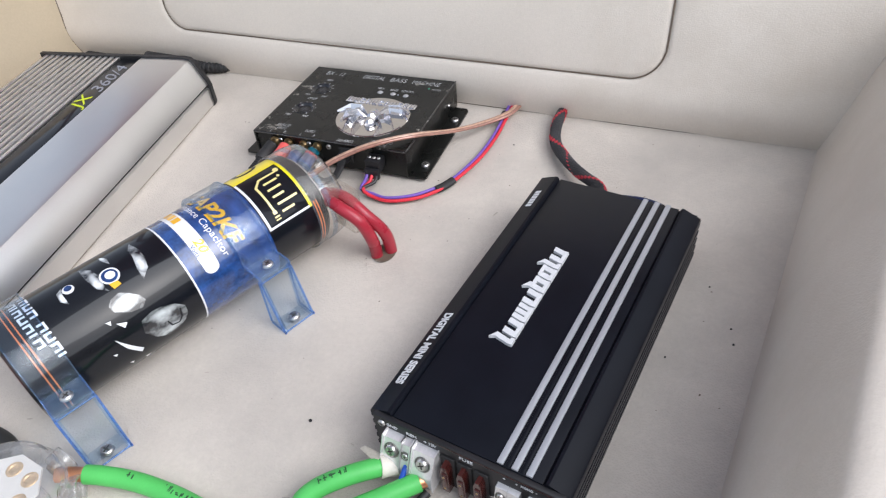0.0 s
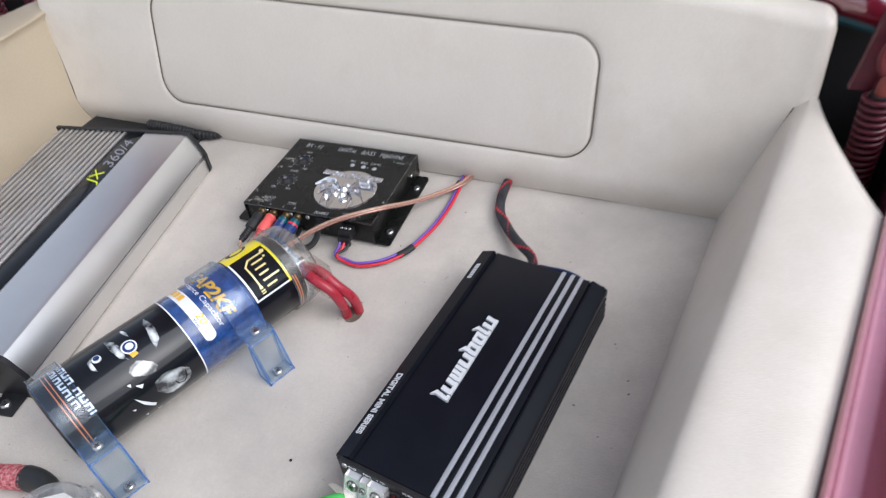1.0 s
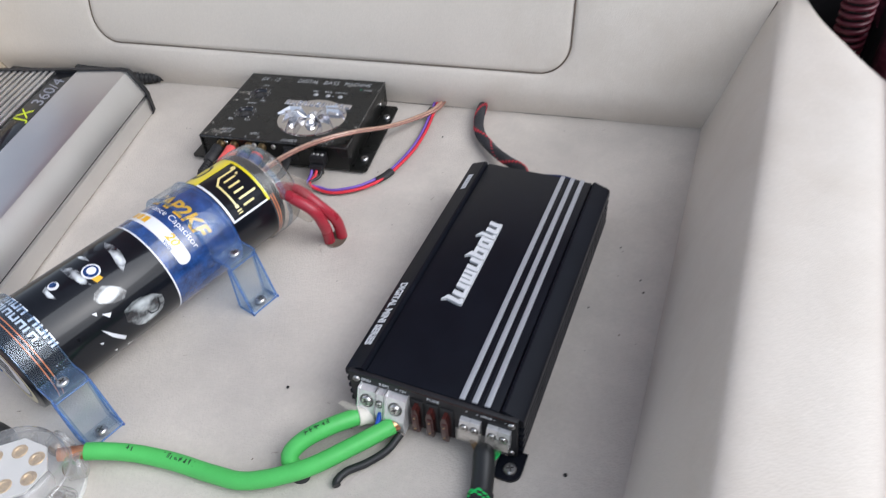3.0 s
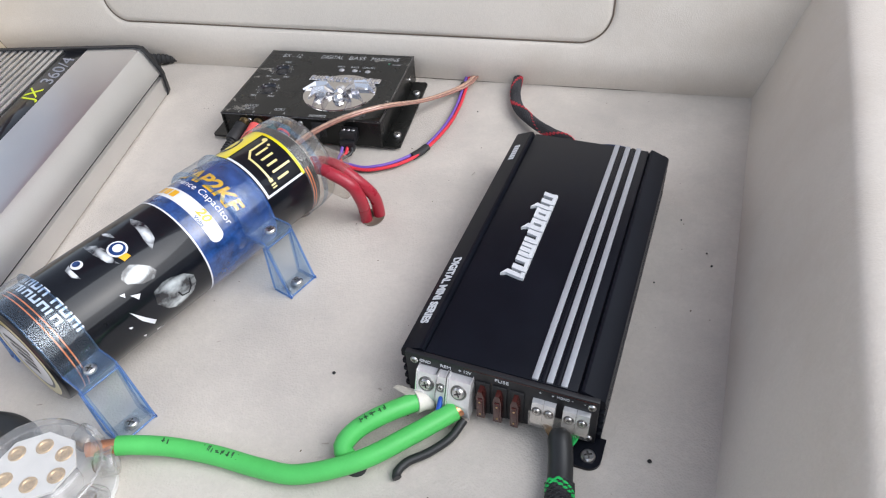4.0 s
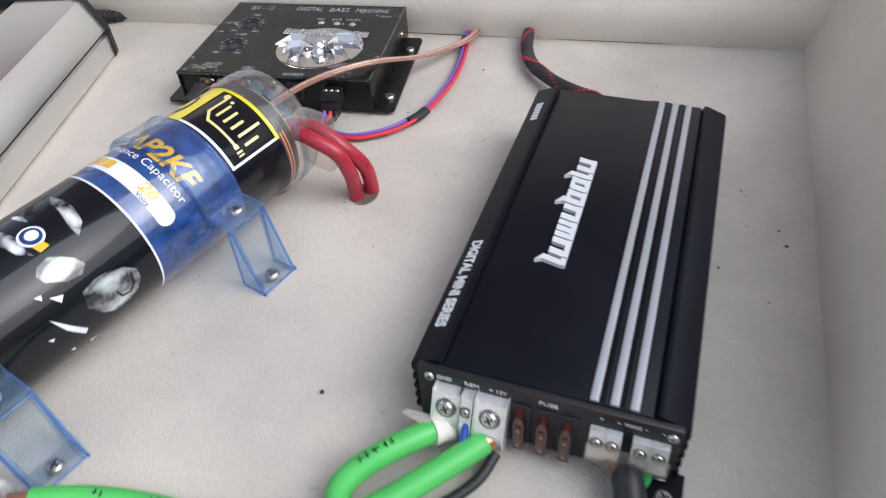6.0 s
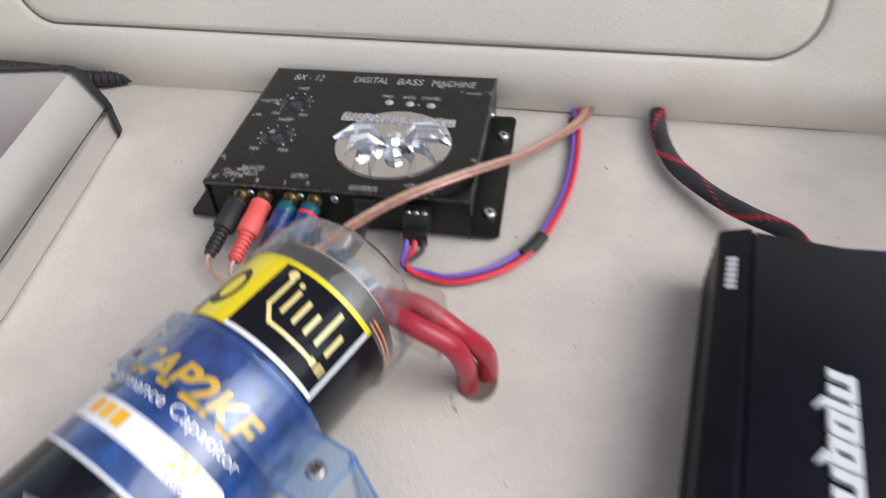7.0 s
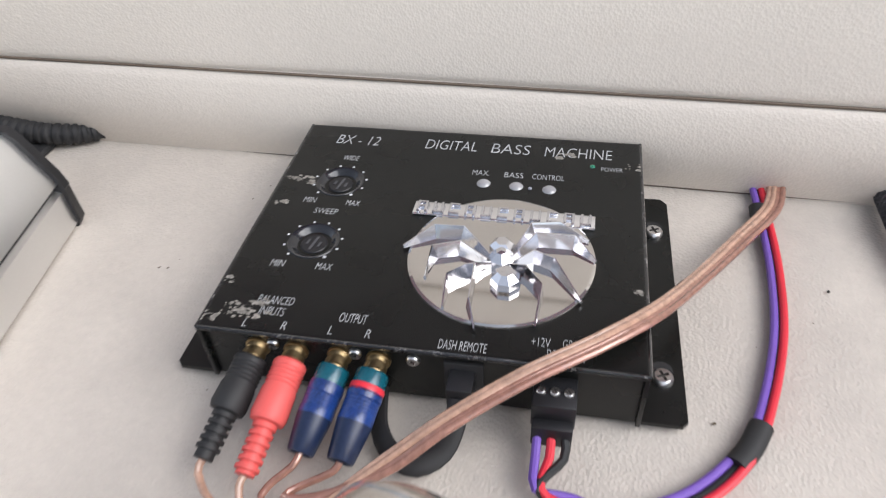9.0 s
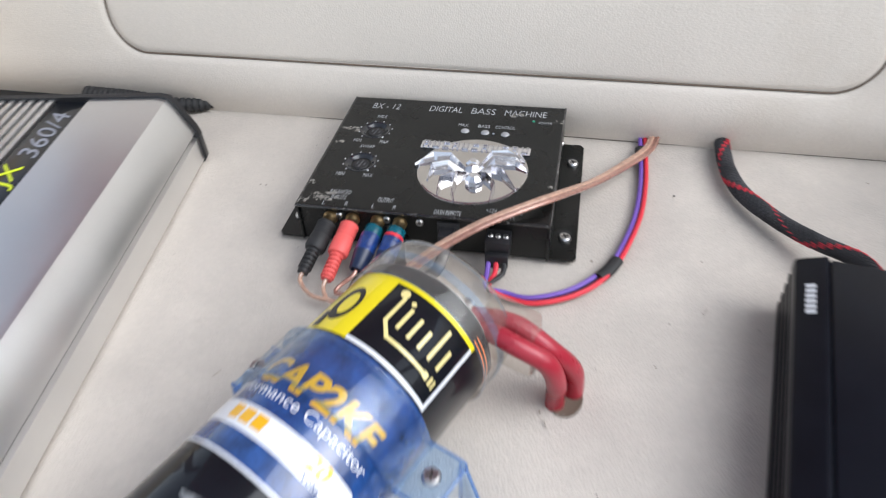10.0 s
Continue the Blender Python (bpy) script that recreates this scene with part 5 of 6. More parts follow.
            lg = part("bracket_leg", leg, acrylic_blue, cap, "clear blue-tinted acrylic leg")
            for z, face in ((s0, s0), (s1 - 0.0022, s1)):
                line = [(out(k, 0.0545), -0.0004), (out(k, 0.0572), -0.0004), (out(k, 0.0680), 0.0380), (out(k, 0.0700), 0.0392), (out(k, 0.0700), 0.0409), (out(k, 0.0530), 0.0409), (out(k, 0.0530), 0.0390)]
                part("gusset", prism(line, z, z + 0.0022, axis="z"), acrylic_edge, lg, "blue acrylic web")
                rims = bmesh.new()
                tube([(*line[1], face), (*line[2], face), (*line[3], face), (*line[4], face)], 0.0008, 6, 0.004, bm=rims)
                tube([(*line[0], face), (*line[6], face)], 0.0007, 6, 0.02, bm=rims)
                tube([(*line[5], face), (*line[4], face)], 0.0006, 6, 0.02, bm=rims)
                part("gusset_rim", rims, acrylic_rim, lg, "deep blue acrylic edge")
            for x, y in ((out(k, 0.0572), -0.0002), (out(k, 0.0700), 0.0396)):
                part("leg_rim", tube([(x, y, s0), (x, y, s1)], 0.0006, 6, 0.02), acrylic_rim, lg, "deep blue acrylic edge")
            part("foot_plate", box(min(out(k, 0.0560), out(k, 0.0700)), max(out(k, 0.0560), out(k, 0.0700)), 0.0384, 0.0408, s0 + 0.0024, s1 - 0.0024, 0.0006), acrylic_blue, lg, "clear foot plate")
            screw(None, lg, steel, 0.0044, m=pose(out(k, 0.0640), 0.0378, s, 90, 0, 0))
            screw(None, lg, steel, 0.0040, m=pose(out(k, 0.0500), -0.0052, s, 90, 0, 0))
    return cap


capacitor(CAP)


def red_lead(side):
    c = thing("power_cable", "thick dark red power cable from capacitor into the floor", "cable", None, "red power cables")
    dy = 0.0042 * side
    part("sleeve", tube([(0.036, -0.2295 + dy, 0.0475), (0.047, -0.2315 + dy, 0.0500), (0.058, -0.234 + dy * 1.3, 0.0485), (0.0715, -0.2355 + dy, 0.040), (0.079 + 0.003 * side, -0.2320 + dy * 1.1, 0.024), (0.0800 + 0.004 * side, -0.2285 + dy, 0.008), (0.0795 + 0.004 * side, -0.2275 + dy, -0.012)], 0.0048, 16), red_cable, c)


red_lead(-1)
red_lead(1)
hole = part("cable_hole", lathe([(0, 0.0004), (0.0092, 0.0004), (0.0098, 0.0007), (0.0102, 0.0001)], 28, pose(0.0805, -0.2280, 0.0003) @ Matrix.Diagonal((0.85, 1.12, 1, 1))), piping_mat)
tagged(hole, "dark cut hole in the vinyl floor round red cables", "hole", kind="structure")

# ---- cables and wires ----


def cable(name, label, pts, r, material, group="", extra=None, n=12, step=0.003):
    c = thing(name, label, "cable", None, group)
    part("sleeve", tube(pts, r, n, step), material, c)
    return c


def B(x, y, z):
    """A place given in the processor's millimetres."""
    p = BX @ Vector((x * MM, y * MM, z * MM))
    return (p.x, p.y, p.z)


# phono leads: each leaves its plug, loops over the floor and joins the flat bundle
BUNDLE = [(-0.0165, -0.1750, 0.0170), (0.0010, -0.1620, 0.0265), (0.0220, -0.1465, 0.0335), (0.0440, -0.1300, 0.0358), (0.0620, -0.1090, 0.0310), (0.0800, -0.0750, 0.0170), (0.0980, -0.0420, 0.0085), (0.1120, -0.0180, 0.0065), (0.1165, 0.0060, 0.0060)]
clear_copper = mat("clear sleeve over copper", (0.36, 0.18, 0.135), 0.25, var=0.25, scale=300, fine=2500, coat=1.0, metal=0.25)
clear_pale = mat("clear sleeve, pale", (0.46, 0.28, 0.20), 0.22, var=0.25, scale=300, coat=1.0)
STARTS = (((-65.5, -109, 6), (-57, -117.5, 3.5), (-42, -120.5, 3.5), (-28, -119.5, 5)), ((-49.4, -112, 6.5), (-46, -119, 3.5), (-36, -123.5, 4.5), (-26, -120.5, 6.5)), ((-34.4, -102, 6.5), (-41, -109, 4), (-41, -115, 4), (-28, -115, 7)), ((-20.4, -102, 6.5), (-30, -107.5, 4.5), (-34, -112, 5), (-23, -112, 8)))
for k, st in enumerate(STARTS):
    off = (k - 1.5) * 0.0020
    pts = [B(*PLUGS[k][1])] + [B(*p) for p in st]
    for j, p in enumerate(BUNDLE):
        n = Vector((0.66, -0.75, 0)) if j < 5 else Vector((0.9, -0.42, 0.0))
        w = Vector(p) + n * off * (0.85 if j < 6 else 0.95) + Vector((0, 0, 0.0006 * (k % 2)))
        pts.append(tuple(w))
    cable("phono_lead", "clear-sleeved copper phono lead bundled flat over the processor box", pts, 0.0013, clear_pale if k < 2 else clear_copper, "phono leads", n=10)

# power wires of the processor
plug = thing("terminal_plug", "black three-way screw terminal plug on the processor's front", "plug", BX)
body = part("body", box(0.0425, 0.0573, -0.0762, -0.0632, 0.0095, 0.0212, 0.0006), black_plastic, plug)
part("step", box(0.0430, 0.0568, -0.0800, -0.0760, 0.0040, 0.0140, 0.0005), black_plastic, plug)
for x in (0.0452, 0.0499, 0.0546):
    screw((x, -0.0700, 0.0212), body, steel, 0.0018)
RUN = [(0.0400, -0.1690, 0.0035), (0.0550, -0.1705, 0.0035), (0.0745, -0.1615, 0.0036), (0.0890, -0.1470, 0.0038), (0.0985, -0.1290, 0.0038), (0.1075, -0.0920, 0.0035), (0.1100, -0.0570, 0.0035), (0.1088, -0.0240, 0.0040), (0.1070, 0.0040, 0.0040)]
for k, (name, mt, x, dx, dz) in enumerate((("violet", violet_wire, 45.2, -0.0016, 0), ("red", red_wire, 49.9, 0.0018, 0.0004), ("black", black_wire, 54.6, 0.0, -0.0012))):
    pts = [B(x, -79, 8), B(x, -85, 5), B(x + (1, -2, -8)[k], -96, 3.4)]
    pts += [(px + dx * (0.3 if j == 0 else 1), py + (0.0022, -0.0016, 0.0)[k] * (1 if j < 4 else 0), pz + dz) for j, (px, py, pz) in enumerate(RUN)]
    cable("power_wire", name + " power wire curving over the floor from the plug", pts, 0.0015, mt, "processor power wires", n=10)
wrap_ = thing("wire_tape", "black tape wrapped round the coloured wires", "tape")
part("wrap", tube([(0.0895, -0.1460, 0.0036), (0.0945, -0.1385, 0.0037), (0.0985, -0.1295, 0.0037)], 0.0040, 14, flat=0.75), rubber, wrap_)
wrap2 = thing("wire_tape", "black tape wrapped round the coloured wires", "tape")
part("wrap", tube([(0.1065, -0.028, 0.0042), (0.107, -0.022, 0.0042), (0.1070, -0.016, 0.0042)], 0.0040, 14, flat=0.75), rubber, wrap2)

# dash remote lead
lead = thing("remote_lead", "flat black remote lead plugged into the processor's front", "cable", BX)
part("plug", box(0.0131, 0.0222, -0.0740, -0.0640, 0.0115, 0.0205, 0.0006), black_plastic, lead)
part("sleeve", tube([(0.0176, -0.0735, 0.0155), (0.0172, -0.0800, 0.0100), (0.0140, -0.0880, 0.0045), (0.0060, -0.0935, 0.0028), (-0.0030, -0.0905, 0.0028), (-0.0100, -0.0810, 0.0026), (-0.0140, -0.0640, 0.0018)], 0.0038, 12, flat=0.45), rubber, lead)


def braided(name, label, pts, r, base, accent, turns, strand=0.00075, n_strands=4, accent2=None):
    """A woven sleeve: a body with helical strands in both directions."""
    c = thing(name, label, "cable")
    s = part("sleeve", tube(pts, r, 14), base, c)
    path = smooth_path(pts, 0.0015)
    fr = frames_along(path)
    L = len(path)
    for way in (1, -1):
        for k in range(n_strands):
            own = bmesh.new()
            line = []
            for i in range(0, L):
                a = way * (2 * math.pi * turns * i / (L - 1)) + 2 * math.pi * k / n_strands
                line.append(path[i] + fr[i][1] * ((r + 0.0002) * math.cos(a)) + fr[i][2] * ((r + 0.0002) * math.sin(a)))
            tube(line[::2] if L > 4 else line, strand, 5, 0.0022, bm=own, flat=0.7)
            part("strand", own, (accent if (k % 2 == 0 or accent2 is None) else accent2), s)
    return c


black_braid = mat("black braid", (0.022, 0.022, 0.024), 0.6, var=0.3, fine=4000, bump=0.5, bscale=1800)
grey_braid = mat("dark grey braid", (0.045, 0.045, 0.05), 0.6, var=0.3)
red_braid = mat("red braid", (0.55, 0.03, 0.05), 0.5, var=0.2)
green_braid = mat("green braid", (0.02, 0.48, 0.10), 0.5, var=0.2)
pale_braid = mat("pale pink braid", (0.50, 0.22, 0.22), 0.5, var=0.3)
rose_braid = mat("rose braid", (0.42, 0.07, 0.09), 0.5, var=0.3)
SPEAK = [(0.160, 0.010, 0.006), (0.1600, -0.014, 0.0075), (0.1625, -0.036, 0.0075), (0.170, -0.060, 0.0080), (0.187, -0.084, 0.0095), (0.206, -0.106, 0.0140), (0.222, -0.124, 0.0200), (0.230, -0.140, 0.0210), (0.236, -0.152, 0.0210)]
sp = thing("braided_cable", "black braided cable with red fleck, from wall to black amplifier", "cable")
SPEAK_R = ([0, 0.15, 0.45, 0.8, 1], [0.92, 1.0, 1.0, 0.9, 0.75])
sl = part("sleeve", tube(SPEAK, 0.0047, 18, 0.002, radii=list(zip(*SPEAK_R))), black_braid, sp)
path = smooth_path(SPEAK, 0.0010)
fr = frames_along(path)


def around(i, angle, lift):
    """A place on the sleeve's skin, at a step of its path."""
    rr = 0.0047 * np.interp(i / (len(path) - 1), *SPEAK_R) + lift
    return path[i] + fr[i][1] * (rr * math.cos(angle)) + fr[i][2] * (rr * math.sin(angle))


for way in (1, -1):
    for k in range(8):
        line = [around(i, way * 2 * math.pi * 7.5 * i / len(path) + 0.7854 * k, 0.0001) for i in range(0, len(path), 2)]
        part("strand", tube(line, 0.00042, 5, 0.0025, flat=0.6), grey_braid, sl)
for way, k, stop in ((1, 0, 1.0), (1, 1, 1.0), (1, 2, 1.0), (-1, 0, 0.22), (-1, 1, 0.22), (-1, 2, 1.0)):
    flecks = bmesh.new()
    n = int(stop * len(path))
    for i in range(0, n - 4, 4):
        line = [around(i + q, way * 2 * math.pi * 2.6 * (i + q) / len(path) + 0.20 * k + (1.1 if way > 0 else 3.4) - 0.10 * way * q, 0.00035) for q in (0, 1, 2, 3)]
        tube(line, 0.00046, 5, 0.002, bm=flecks, flat=0.7)
    part("red_fleck", flecks, red_braid, sl, "red woven flecks")
bl = thing("remote_wire", "dark blue wires tucked along the black amplifier's back edge", "cable")
part("sleeve", tube([(0.236, -0.140, 0.024), (0.246, -0.1470, 0.031), (0.262, -0.1510, 0.0350), (0.276, -0.1535, 0.0330), (0.282, -0.1545, 0.024)], 0.0024, 10), blue_tape, bl)

# green power cables
faded_ink = mat("faded cable ink", (0.03, 0.10, 0.04), 0.6, var=0.3)
g1 = cable("power_cable", "thick green power cable from distribution block to black amplifier", [(0.0045, -0.4655, 0.0130), (0.014, -0.4620, 0.0115), (0.033, -0.4570, 0.0080), (0.060, -0.4555, 0.0062), (0.090, -0.4575, 0.0062), (0.114, -0.4570, 0.0075), (0.145, -0.4435, 0.0105), (0.170, -0.4225, 0.0125), (0.1905, -0.4020, 0.0130)], 0.0057, green_cable, "green power cables", n=18)
part("copper_end", tube([(-0.010, -0.4725, 0.0150), (-0.002, -0.4685, 0.0140), (0.0050, -0.4653, 0.0130)], 0.0044, 12), copper, g1, "bare copper strands")
part("copper_end", tube([(0.1900, -0.4026, 0.0130), (0.1935, -0.3990, 0.0127), (0.1960, -0.3965, 0.0125)], 0.0046, 12), copper, g1, "bare copper strands")
g2 = cable("power_cable", "thick green power cable bending from black amplifier into floor", [(0.1720, -0.3975, 0.0130), (0.1640, -0.4045, 0.0155), (0.1510, -0.4155, 0.0165), (0.1390, -0.4265, 0.0145), (0.1330, -0.4360, 0.0100), (0.1372, -0.4405, 0.0030), (0.1440, -0.4430, -0.0060), (0.1500, -0.4440, -0.0160)], 0.0057, green_cable, "green power cables", n=18)
part("cut_end", tube([(0.1400, -0.4418, 0.0008), (0.1440, -0.4432, -0.0050), (0.1480, -0.4440, -0.0110)], 0.0060, 16), black_wire, g2, "dark cut end")
part("tape_wrap", tube([(0.1735, -0.3962, 0.0125), (0.1700, -0.3993, 0.0138), (0.1665, -0.4023, 0.0150)], 0.0068, 16, radii=[(0, 1.05), (0.5, 0.95), (1, 1.0)]), tape, g2, "loose white paper tape")
flap = bmesh.new()
flap.faces.new([flap.verts.new(p) for p in ((0.168, -0.3975, 0.0205), (0.154, -0.3955, 0.0195), (0.152, -0.3978, 0.0190), (0.165, -0.4035, 0.0205))])
bmesh.ops.solidify(flap, geom=flap.faces[:], thickness=0.0004)
part("tape_end", flap, tape, g2)
rnd = random.Random(8)
for (x, y, z), turn, n in (((0.1480, -0.4180, 0.0221), 42, 6), ((0.064, -0.4556, 0.0119), -3, 12), ((0.030, -0.4576, 0.0140), 12, 4)):
    mk = bmesh.new()
    for k in range(n):
        at = pose(x, y, z, 0, 0, turn) @ pose((k - n / 2) * 0.0030, rnd.uniform(-0.0003, 0.0003), -0.00004 * (k - n / 2) ** 2, 0, 0, 0)
        for q in range(rnd.randint(1, 3)):
            w, h = (0.00032, rnd.uniform(0.0009, 0.0018)) if rnd.random() < 0.6 else (rnd.uniform(0.0006, 0.0012), 0.00032)
            cx_, cy_ = rnd.uniform(-0.0009, 0.0009), rnd.uniform(-0.0007, 0.0007)
            box(cx_ - w, cx_ + w, cy_ - h, cy_ + h, -0.0003, 0.0002, bm=mk, m=at)
    part("marking", mk, faded_ink, g1, "faded black printing")
cable("earth_wire", "thin black wire end lying below the green cables", [(0.196, -0.404, 0.008), (0.1905, -0.416, 0.0055), (0.180, -0.4270, 0.0040), (0.170, -0.4350, 0.0040), (0.1660, -0.4420, 0.0030), (0.1672, -0.4450, 0.0026)], 0.0026, black_wire)
cable("remote_wire", "blue remote wire in the black amplifier's terminal", [(0.1820, -0.3985, 0.020), (0.1815, -0.4050, 0.016), (0.1805, -0.4120, 0.010)], 0.0016, mat("bright blue wire", (0.01, 0.07, 0.4), 0.4))

# output cable of the black amplifier
OUT = [(0.2512, -0.4060, 0.0150), (0.2522, -0.4095, 0.0150), (0.2535, -0.4155, 0.0130), (0.2547, -0.4240, 0.0103), (0.2555, -0.4330, 0.0090), (0.2575, -0.4560, 0.0088), (0.2600, -0.5000, 0.0088)]
oc = thing("output_cable", "black sleeved speaker cable with green braid leaving the black amplifier", "cable")
part("heat_shrink", tube(OUT[:5], 0.0068, 16, radii=[(0, 0.85), (0.2, 1.0), (1, 1.02)]), black_wire, oc, "black heat-shrink sleeve")
osl = part("sleeve", tube(OUT[4:], 0.0074, 16), black_braid, oc, "black and green woven sleeve")
path = smooth_path(OUT[4:], 0.0015)
fr = frames_along(path)
for way in (1, -1):
    for k in range(9):
        line = [path[i] + fr[i][1] * (0.0075 * math.cos(way * 2 * math.pi * 2.4 * i / len(path) + 0.698 * k)) + fr[i][2] * (0.0075 * math.sin(way * 2 * math.pi * 2.4 * i / len(path) + 0.698 * k)) for i in range(0, len(path), 2)]
        part("strand", tube(line, 0.0008, 5, 0.003, flat=0.7), green_braid if k in (1, 2) else black_braid, osl)
for k in range(5):
    part("green_strand", tube([(0.2575 + 0.0012 * k, -0.4035, 0.0155), (0.2570 + 0.0010 * k, -0.4085, 0.0120 + 0.0006 * k), (0.2545 + 0.0006 * k, -0.4140, 0.0118)], 0.0006, 6), green_braid, oc)
part("copper_strand", tube([(0.2420, -0.4010, 0.0170), (0.2455, -0.4055, 0.0165), (0.2490, -0.4100, 0.0150)], 0.0022, 8), brass_dark, oc)

# distribution block
db = thing("distribution_block", "clear plastic distribution block with white plate and brass screws", "distribution block", pose(-0.0205, -0.4945, 0, 0, 0, 14))


def rounded_ring(k, n=48, waist=0.0):
    """A flattened round outline, scalloped between the eight cable mouths."""
    return [((0.0335 * k) * (1 - waist * (1 + math.cos(8 * a)) / 2) * math.cos(a), (0.0305 * k) * (1 - waist * (1 + math.cos(8 * a)) / 2) * math.sin(a)) for a in (2 * math.pi * i / n for i in range(n))]


part("base", prism(rounded_ring(1.02), 0.0005, 0.0040, axis="z"), milky, db)
part("core", prism(rounded_ring(0.48), 0.0040, 0.0215, axis="z"), nickel, db, "nickel core behind clear plastic")
part("label_plate", prism(rounded_ring(0.70, 8), 0.0290, 0.0305, axis="z"), block_white, db, "white plate under the clear cover")
cov = bmesh.new()
rings = [[cov.verts.new((x, y, z)) for x, y in rounded_ring(k, waist=w)] for k, z, w in ((1.0, 0.0040, 0.0), (1.0, 0.0060, 0.05), (1.0, 0.0220, 0.05), (0.99, 0.0245, 0.02), (0.97, 0.0252, 0.0), (0.96, 0.0305, 0.0), (0.93, 0.0335, 0.0), (0.88, 0.0346, 0.0), (0.82, 0.0342, 0.0))]
for a, b in zip(rings, rings[1:]):
    for i in range(48):
        cov.faces.new((a[i], a[(i + 1) % 48], b[(i + 1) % 48], b[i]))
cov.faces.new(rings[-1])
part("cover", cov, clear_block, db, "clear moulded cover", angle=30)
part("cover_lip", sweep([Vector((x, y, 0.0246)) for x, y in rounded_ring(1.0)] + [Vector((*rounded_ring(1.0)[0], 0.0246))], [(-0.0008, 0), (0, 0.0008), (0.0008, 0), (0, -0.0008), (-0.0008, 0)]), clear_block, db)
for k, x, y in ((0, -0.013, 0.008), (1, 0.001, 0.012), (2, 0.014, 0.007), (3, -0.013, -0.008), (4, 0.002, -0.011), (5, 0.015, -0.006)):
    part("brass_screw", lathe([(0, 0.0307), (0.0022, 0.0306), (0.0030, 0.0312), (0.0044, 0.0311), (0.0049, 0.0304)], 20, pose(x, y, 0)), brass_bright, db, "brass screw head")
for k in range(8):
    a = 2 * math.pi * (k + 0.5) / 8
    at = pose(0.0310 * math.cos(a), 0.0283 * math.sin(a), 0.0135, 0, 90, math.degrees(math.atan2(0.0283 * math.sin(a), 0.0310 * math.cos(a))))
    port = part("port", lathe([(0.0064, -0.004), (0.0078, -0.003), (0.0084, 0.002), (0.0086, 0.0052), (0.0080, 0.0062), (0.0066, 0.0060), (0.0064, -0.004)], 24, at), clear_block, db, "clear cable mouth")
    part("port_hole", lathe([(0, -0.0060), (0.0034, -0.0060), (0.0042, -0.0050), (0.0044, 0.0)], 18, at), brass_dark, port, "dark brass bore")
red_c = braided("braided_cable", "red and black braided power cable lying across the floor", [(-0.240, -0.520, 0.009), (-0.180, -0.504, 0.009), (-0.140, -0.4900, 0.0095), (-0.105, -0.4760, 0.010), (-0.078, -0.4690, 0.011)], 0.0092, black_braid, rose_braid, 13, 0.00062, n_strands=12, accent2=pale_braid)
part("heat_shrink", tube([(-0.082, -0.4695, 0.011), (-0.070, -0.4690, 0.0115), (-0.058, -0.4715, 0.0120), (-0.048, -0.4770, 0.0130)], 0.0098, 16), black_wire, red_c, "black heat-shrink end")

# ribbed conduit behind the silver amplifier
con = thing("conduit", "black corrugated conduit along the wall behind the silver amplifier", "conduit")
own = bmesh.new()
pts = smooth_path([(-0.330, -0.022, 0.014), (-0.285, -0.022, 0.014), (-0.252, -0.018, 0.009), (-0.232, -0.008, 0.006), (-0.222, 0.010, 0.004)], 0.0009)
fr = frames_along(pts)
rings = []
for k, (p, (a, s, u)) in enumerate(zip(pts, fr)):
    r = (0.0070 if k % 5 < 3 else 0.0058) * (1 - 0.25 * k / len(pts))
    rings.append([own.verts.new(p + s * (r * math.cos(0.4488 * i)) + u * (r * math.sin(0.4488 * i))) for i in range(14)])
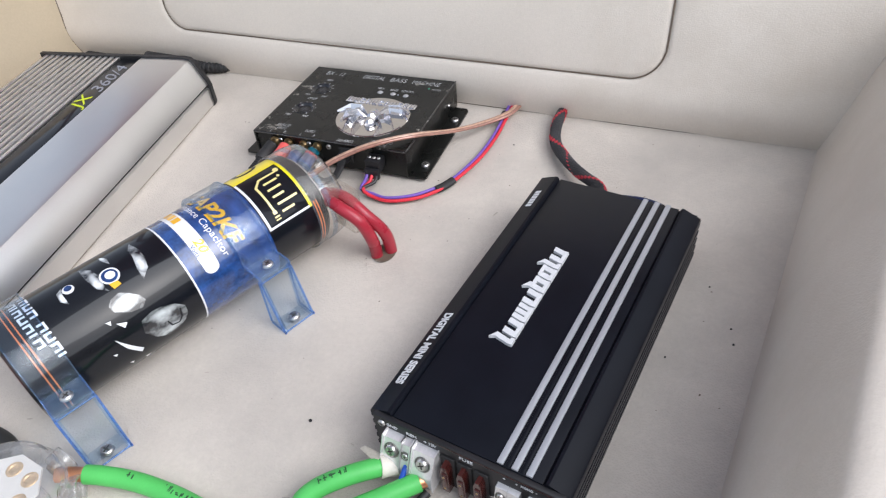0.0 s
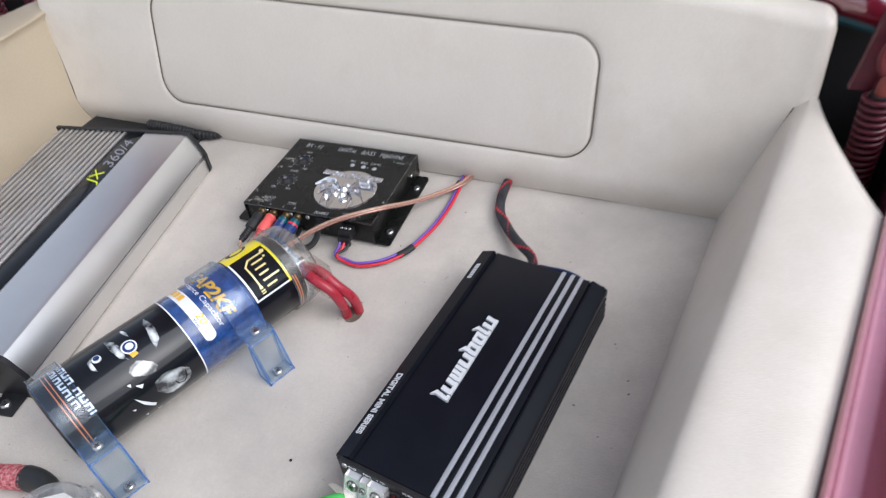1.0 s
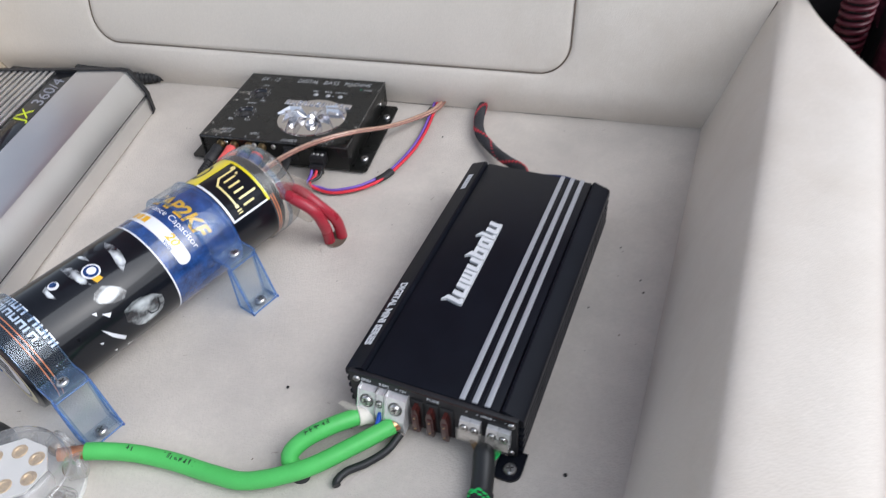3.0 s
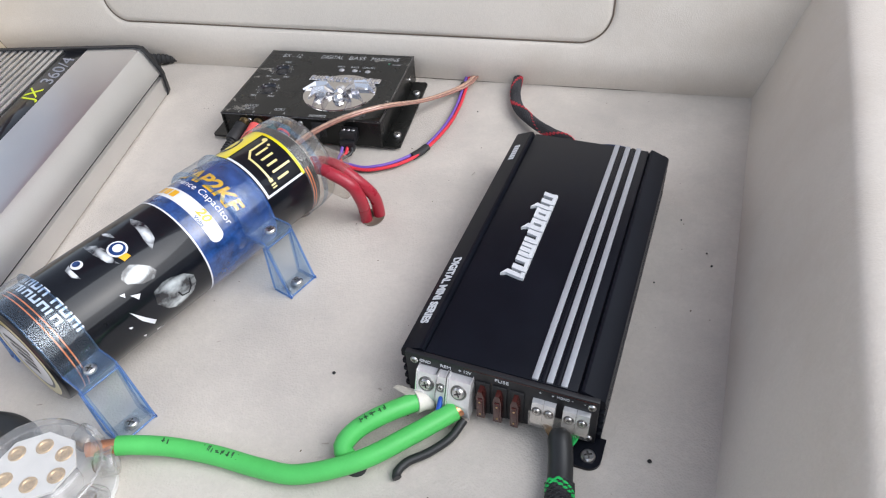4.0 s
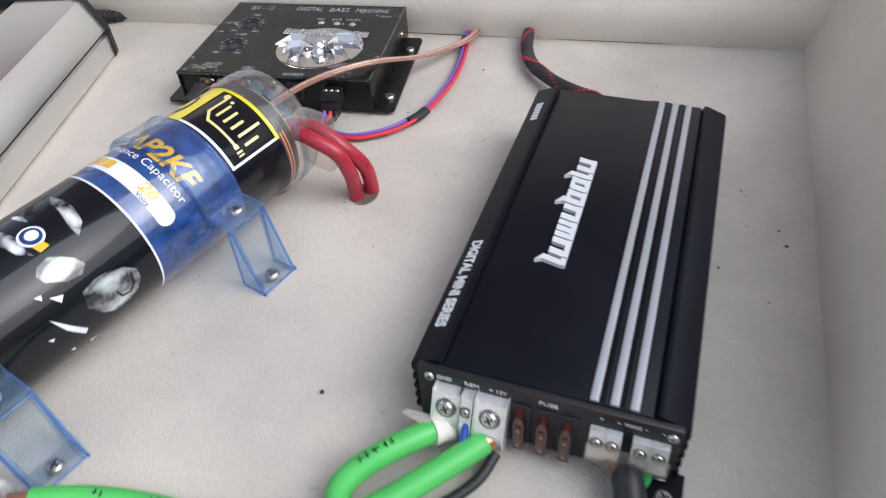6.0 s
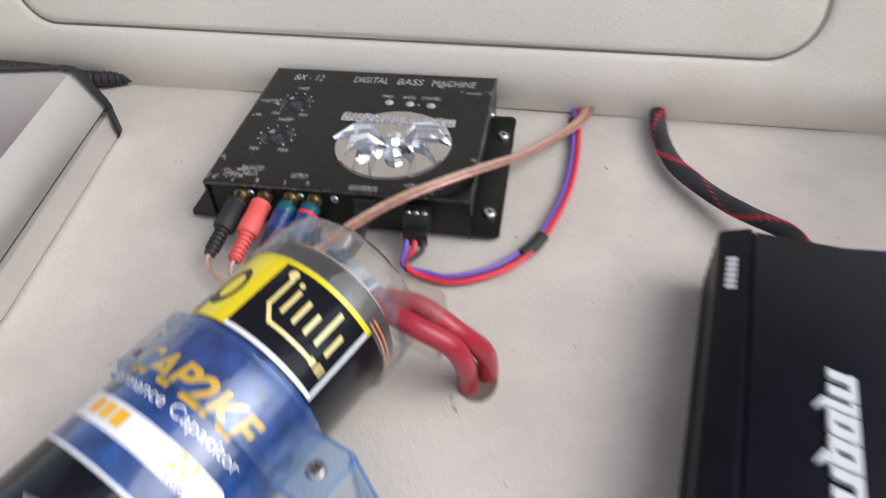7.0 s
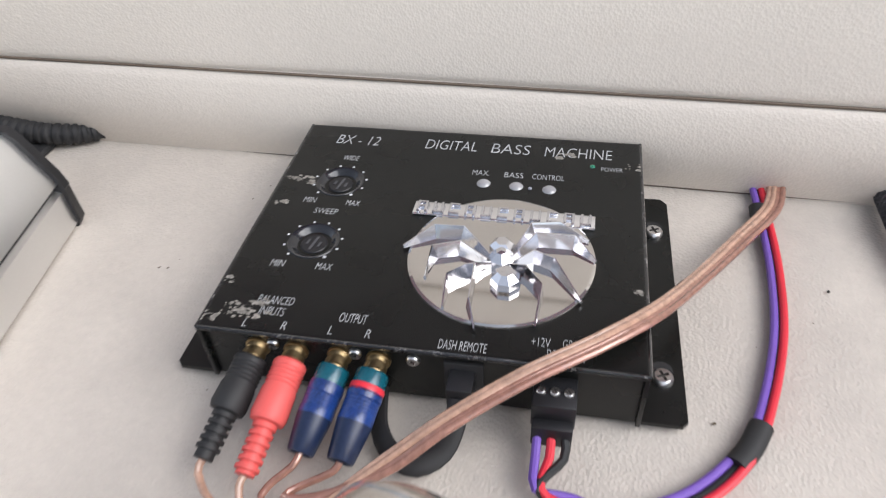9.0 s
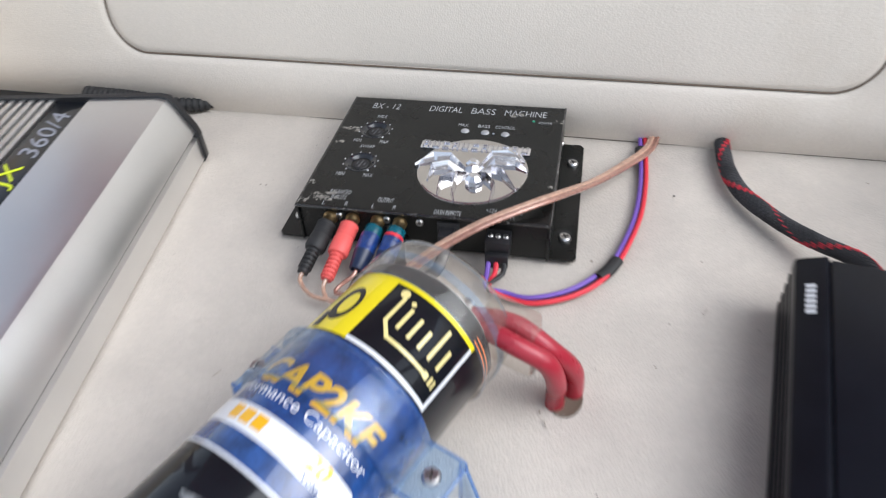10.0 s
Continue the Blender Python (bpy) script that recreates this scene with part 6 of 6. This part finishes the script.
for a, b in zip(rings, rings[1:]):
    for i in range(14):
        own.faces.new((a[i], a[(i + 1) % 14], b[(i + 1) % 14], b[i]))
part("tube", own, rubber, con)
mat_strip = thing("rubber_mat", "dark rubber strip on the floor behind the silver amplifier", "mat")
part("strip", box(-0.440, -0.252, -0.044, -0.006, 0.0004, 0.005, 0.002), rubber, mat_strip)

# ---- small marks on the vinyl ----
rnd = random.Random(21)
for x, y, r in ((0.105, -0.382, 0.0022), (0.302, -0.404, 0.0024), (0.339, -0.238, 0.0016), (0.336, -0.225, 0.0012), (0.300, -0.262, 0.0012), (0.318, -0.190, 0.0011), (0.130, -0.060, 0.0012)):
    h = part("screw_hole", lathe([(0, 0.0002), (r * 0.55, 0.0002), (r * 0.75, 0.0007), (r, 0.0006), (r * 1.15, 0)], 12, pose(x, y, 0.0005) @ Matrix.Diagonal((0.45, 0.45, 1, 1))), rubber)
    tagged(h, "small dark screw hole in the vinyl floor", "hole", kind="structure")
crumbs = bmesh.new()
for k in range(90):
    x = rnd.uniform(-0.18, 0.34)
    y = rnd.uniform(-0.46, -0.01)
    s = rnd.uniform(0.0002, 0.0006)
    lathe([(0, s * 0.7), (s, s * 0.3), (s * 0.8, 0)], 5, pose(x, y, 0.0004, 0, 0, rnd.uniform(0, 90)) @ Matrix.Diagonal((rnd.uniform(0.5, 2.2), 1, 0.6, 1)), crumbs)
tagged(part("crumbs", crumbs, mat("dirt crumbs", (0.10, 0.075, 0.05), 0.9)), "dark crumbs of dirt scattered over cream vinyl", "dirt", kind="stuff")
# wear on the floor: short scratches and pale scuffs
scratch = bmesh.new()
for k in range(26):
    x, y = rnd.uniform(-0.14, 0.34), rnd.uniform(-0.47, -0.02)
    w, l = rnd.uniform(0.0001, 0.00025), rnd.uniform(0.002, 0.006)
    box(-l / 2, l / 2, -w, w, -0.0003, 0.0001, bm=scratch, m=pose(x, y, 0.0009, 0, 0, rnd.uniform(0, 180)))
tagged(part("scratches", scratch, mat("vinyl scratch", (0.42, 0.37, 0.32), 0.7, var=0.2)), "fine brown scratches worn into cream vinyl floor", "scratches", kind="stuff")
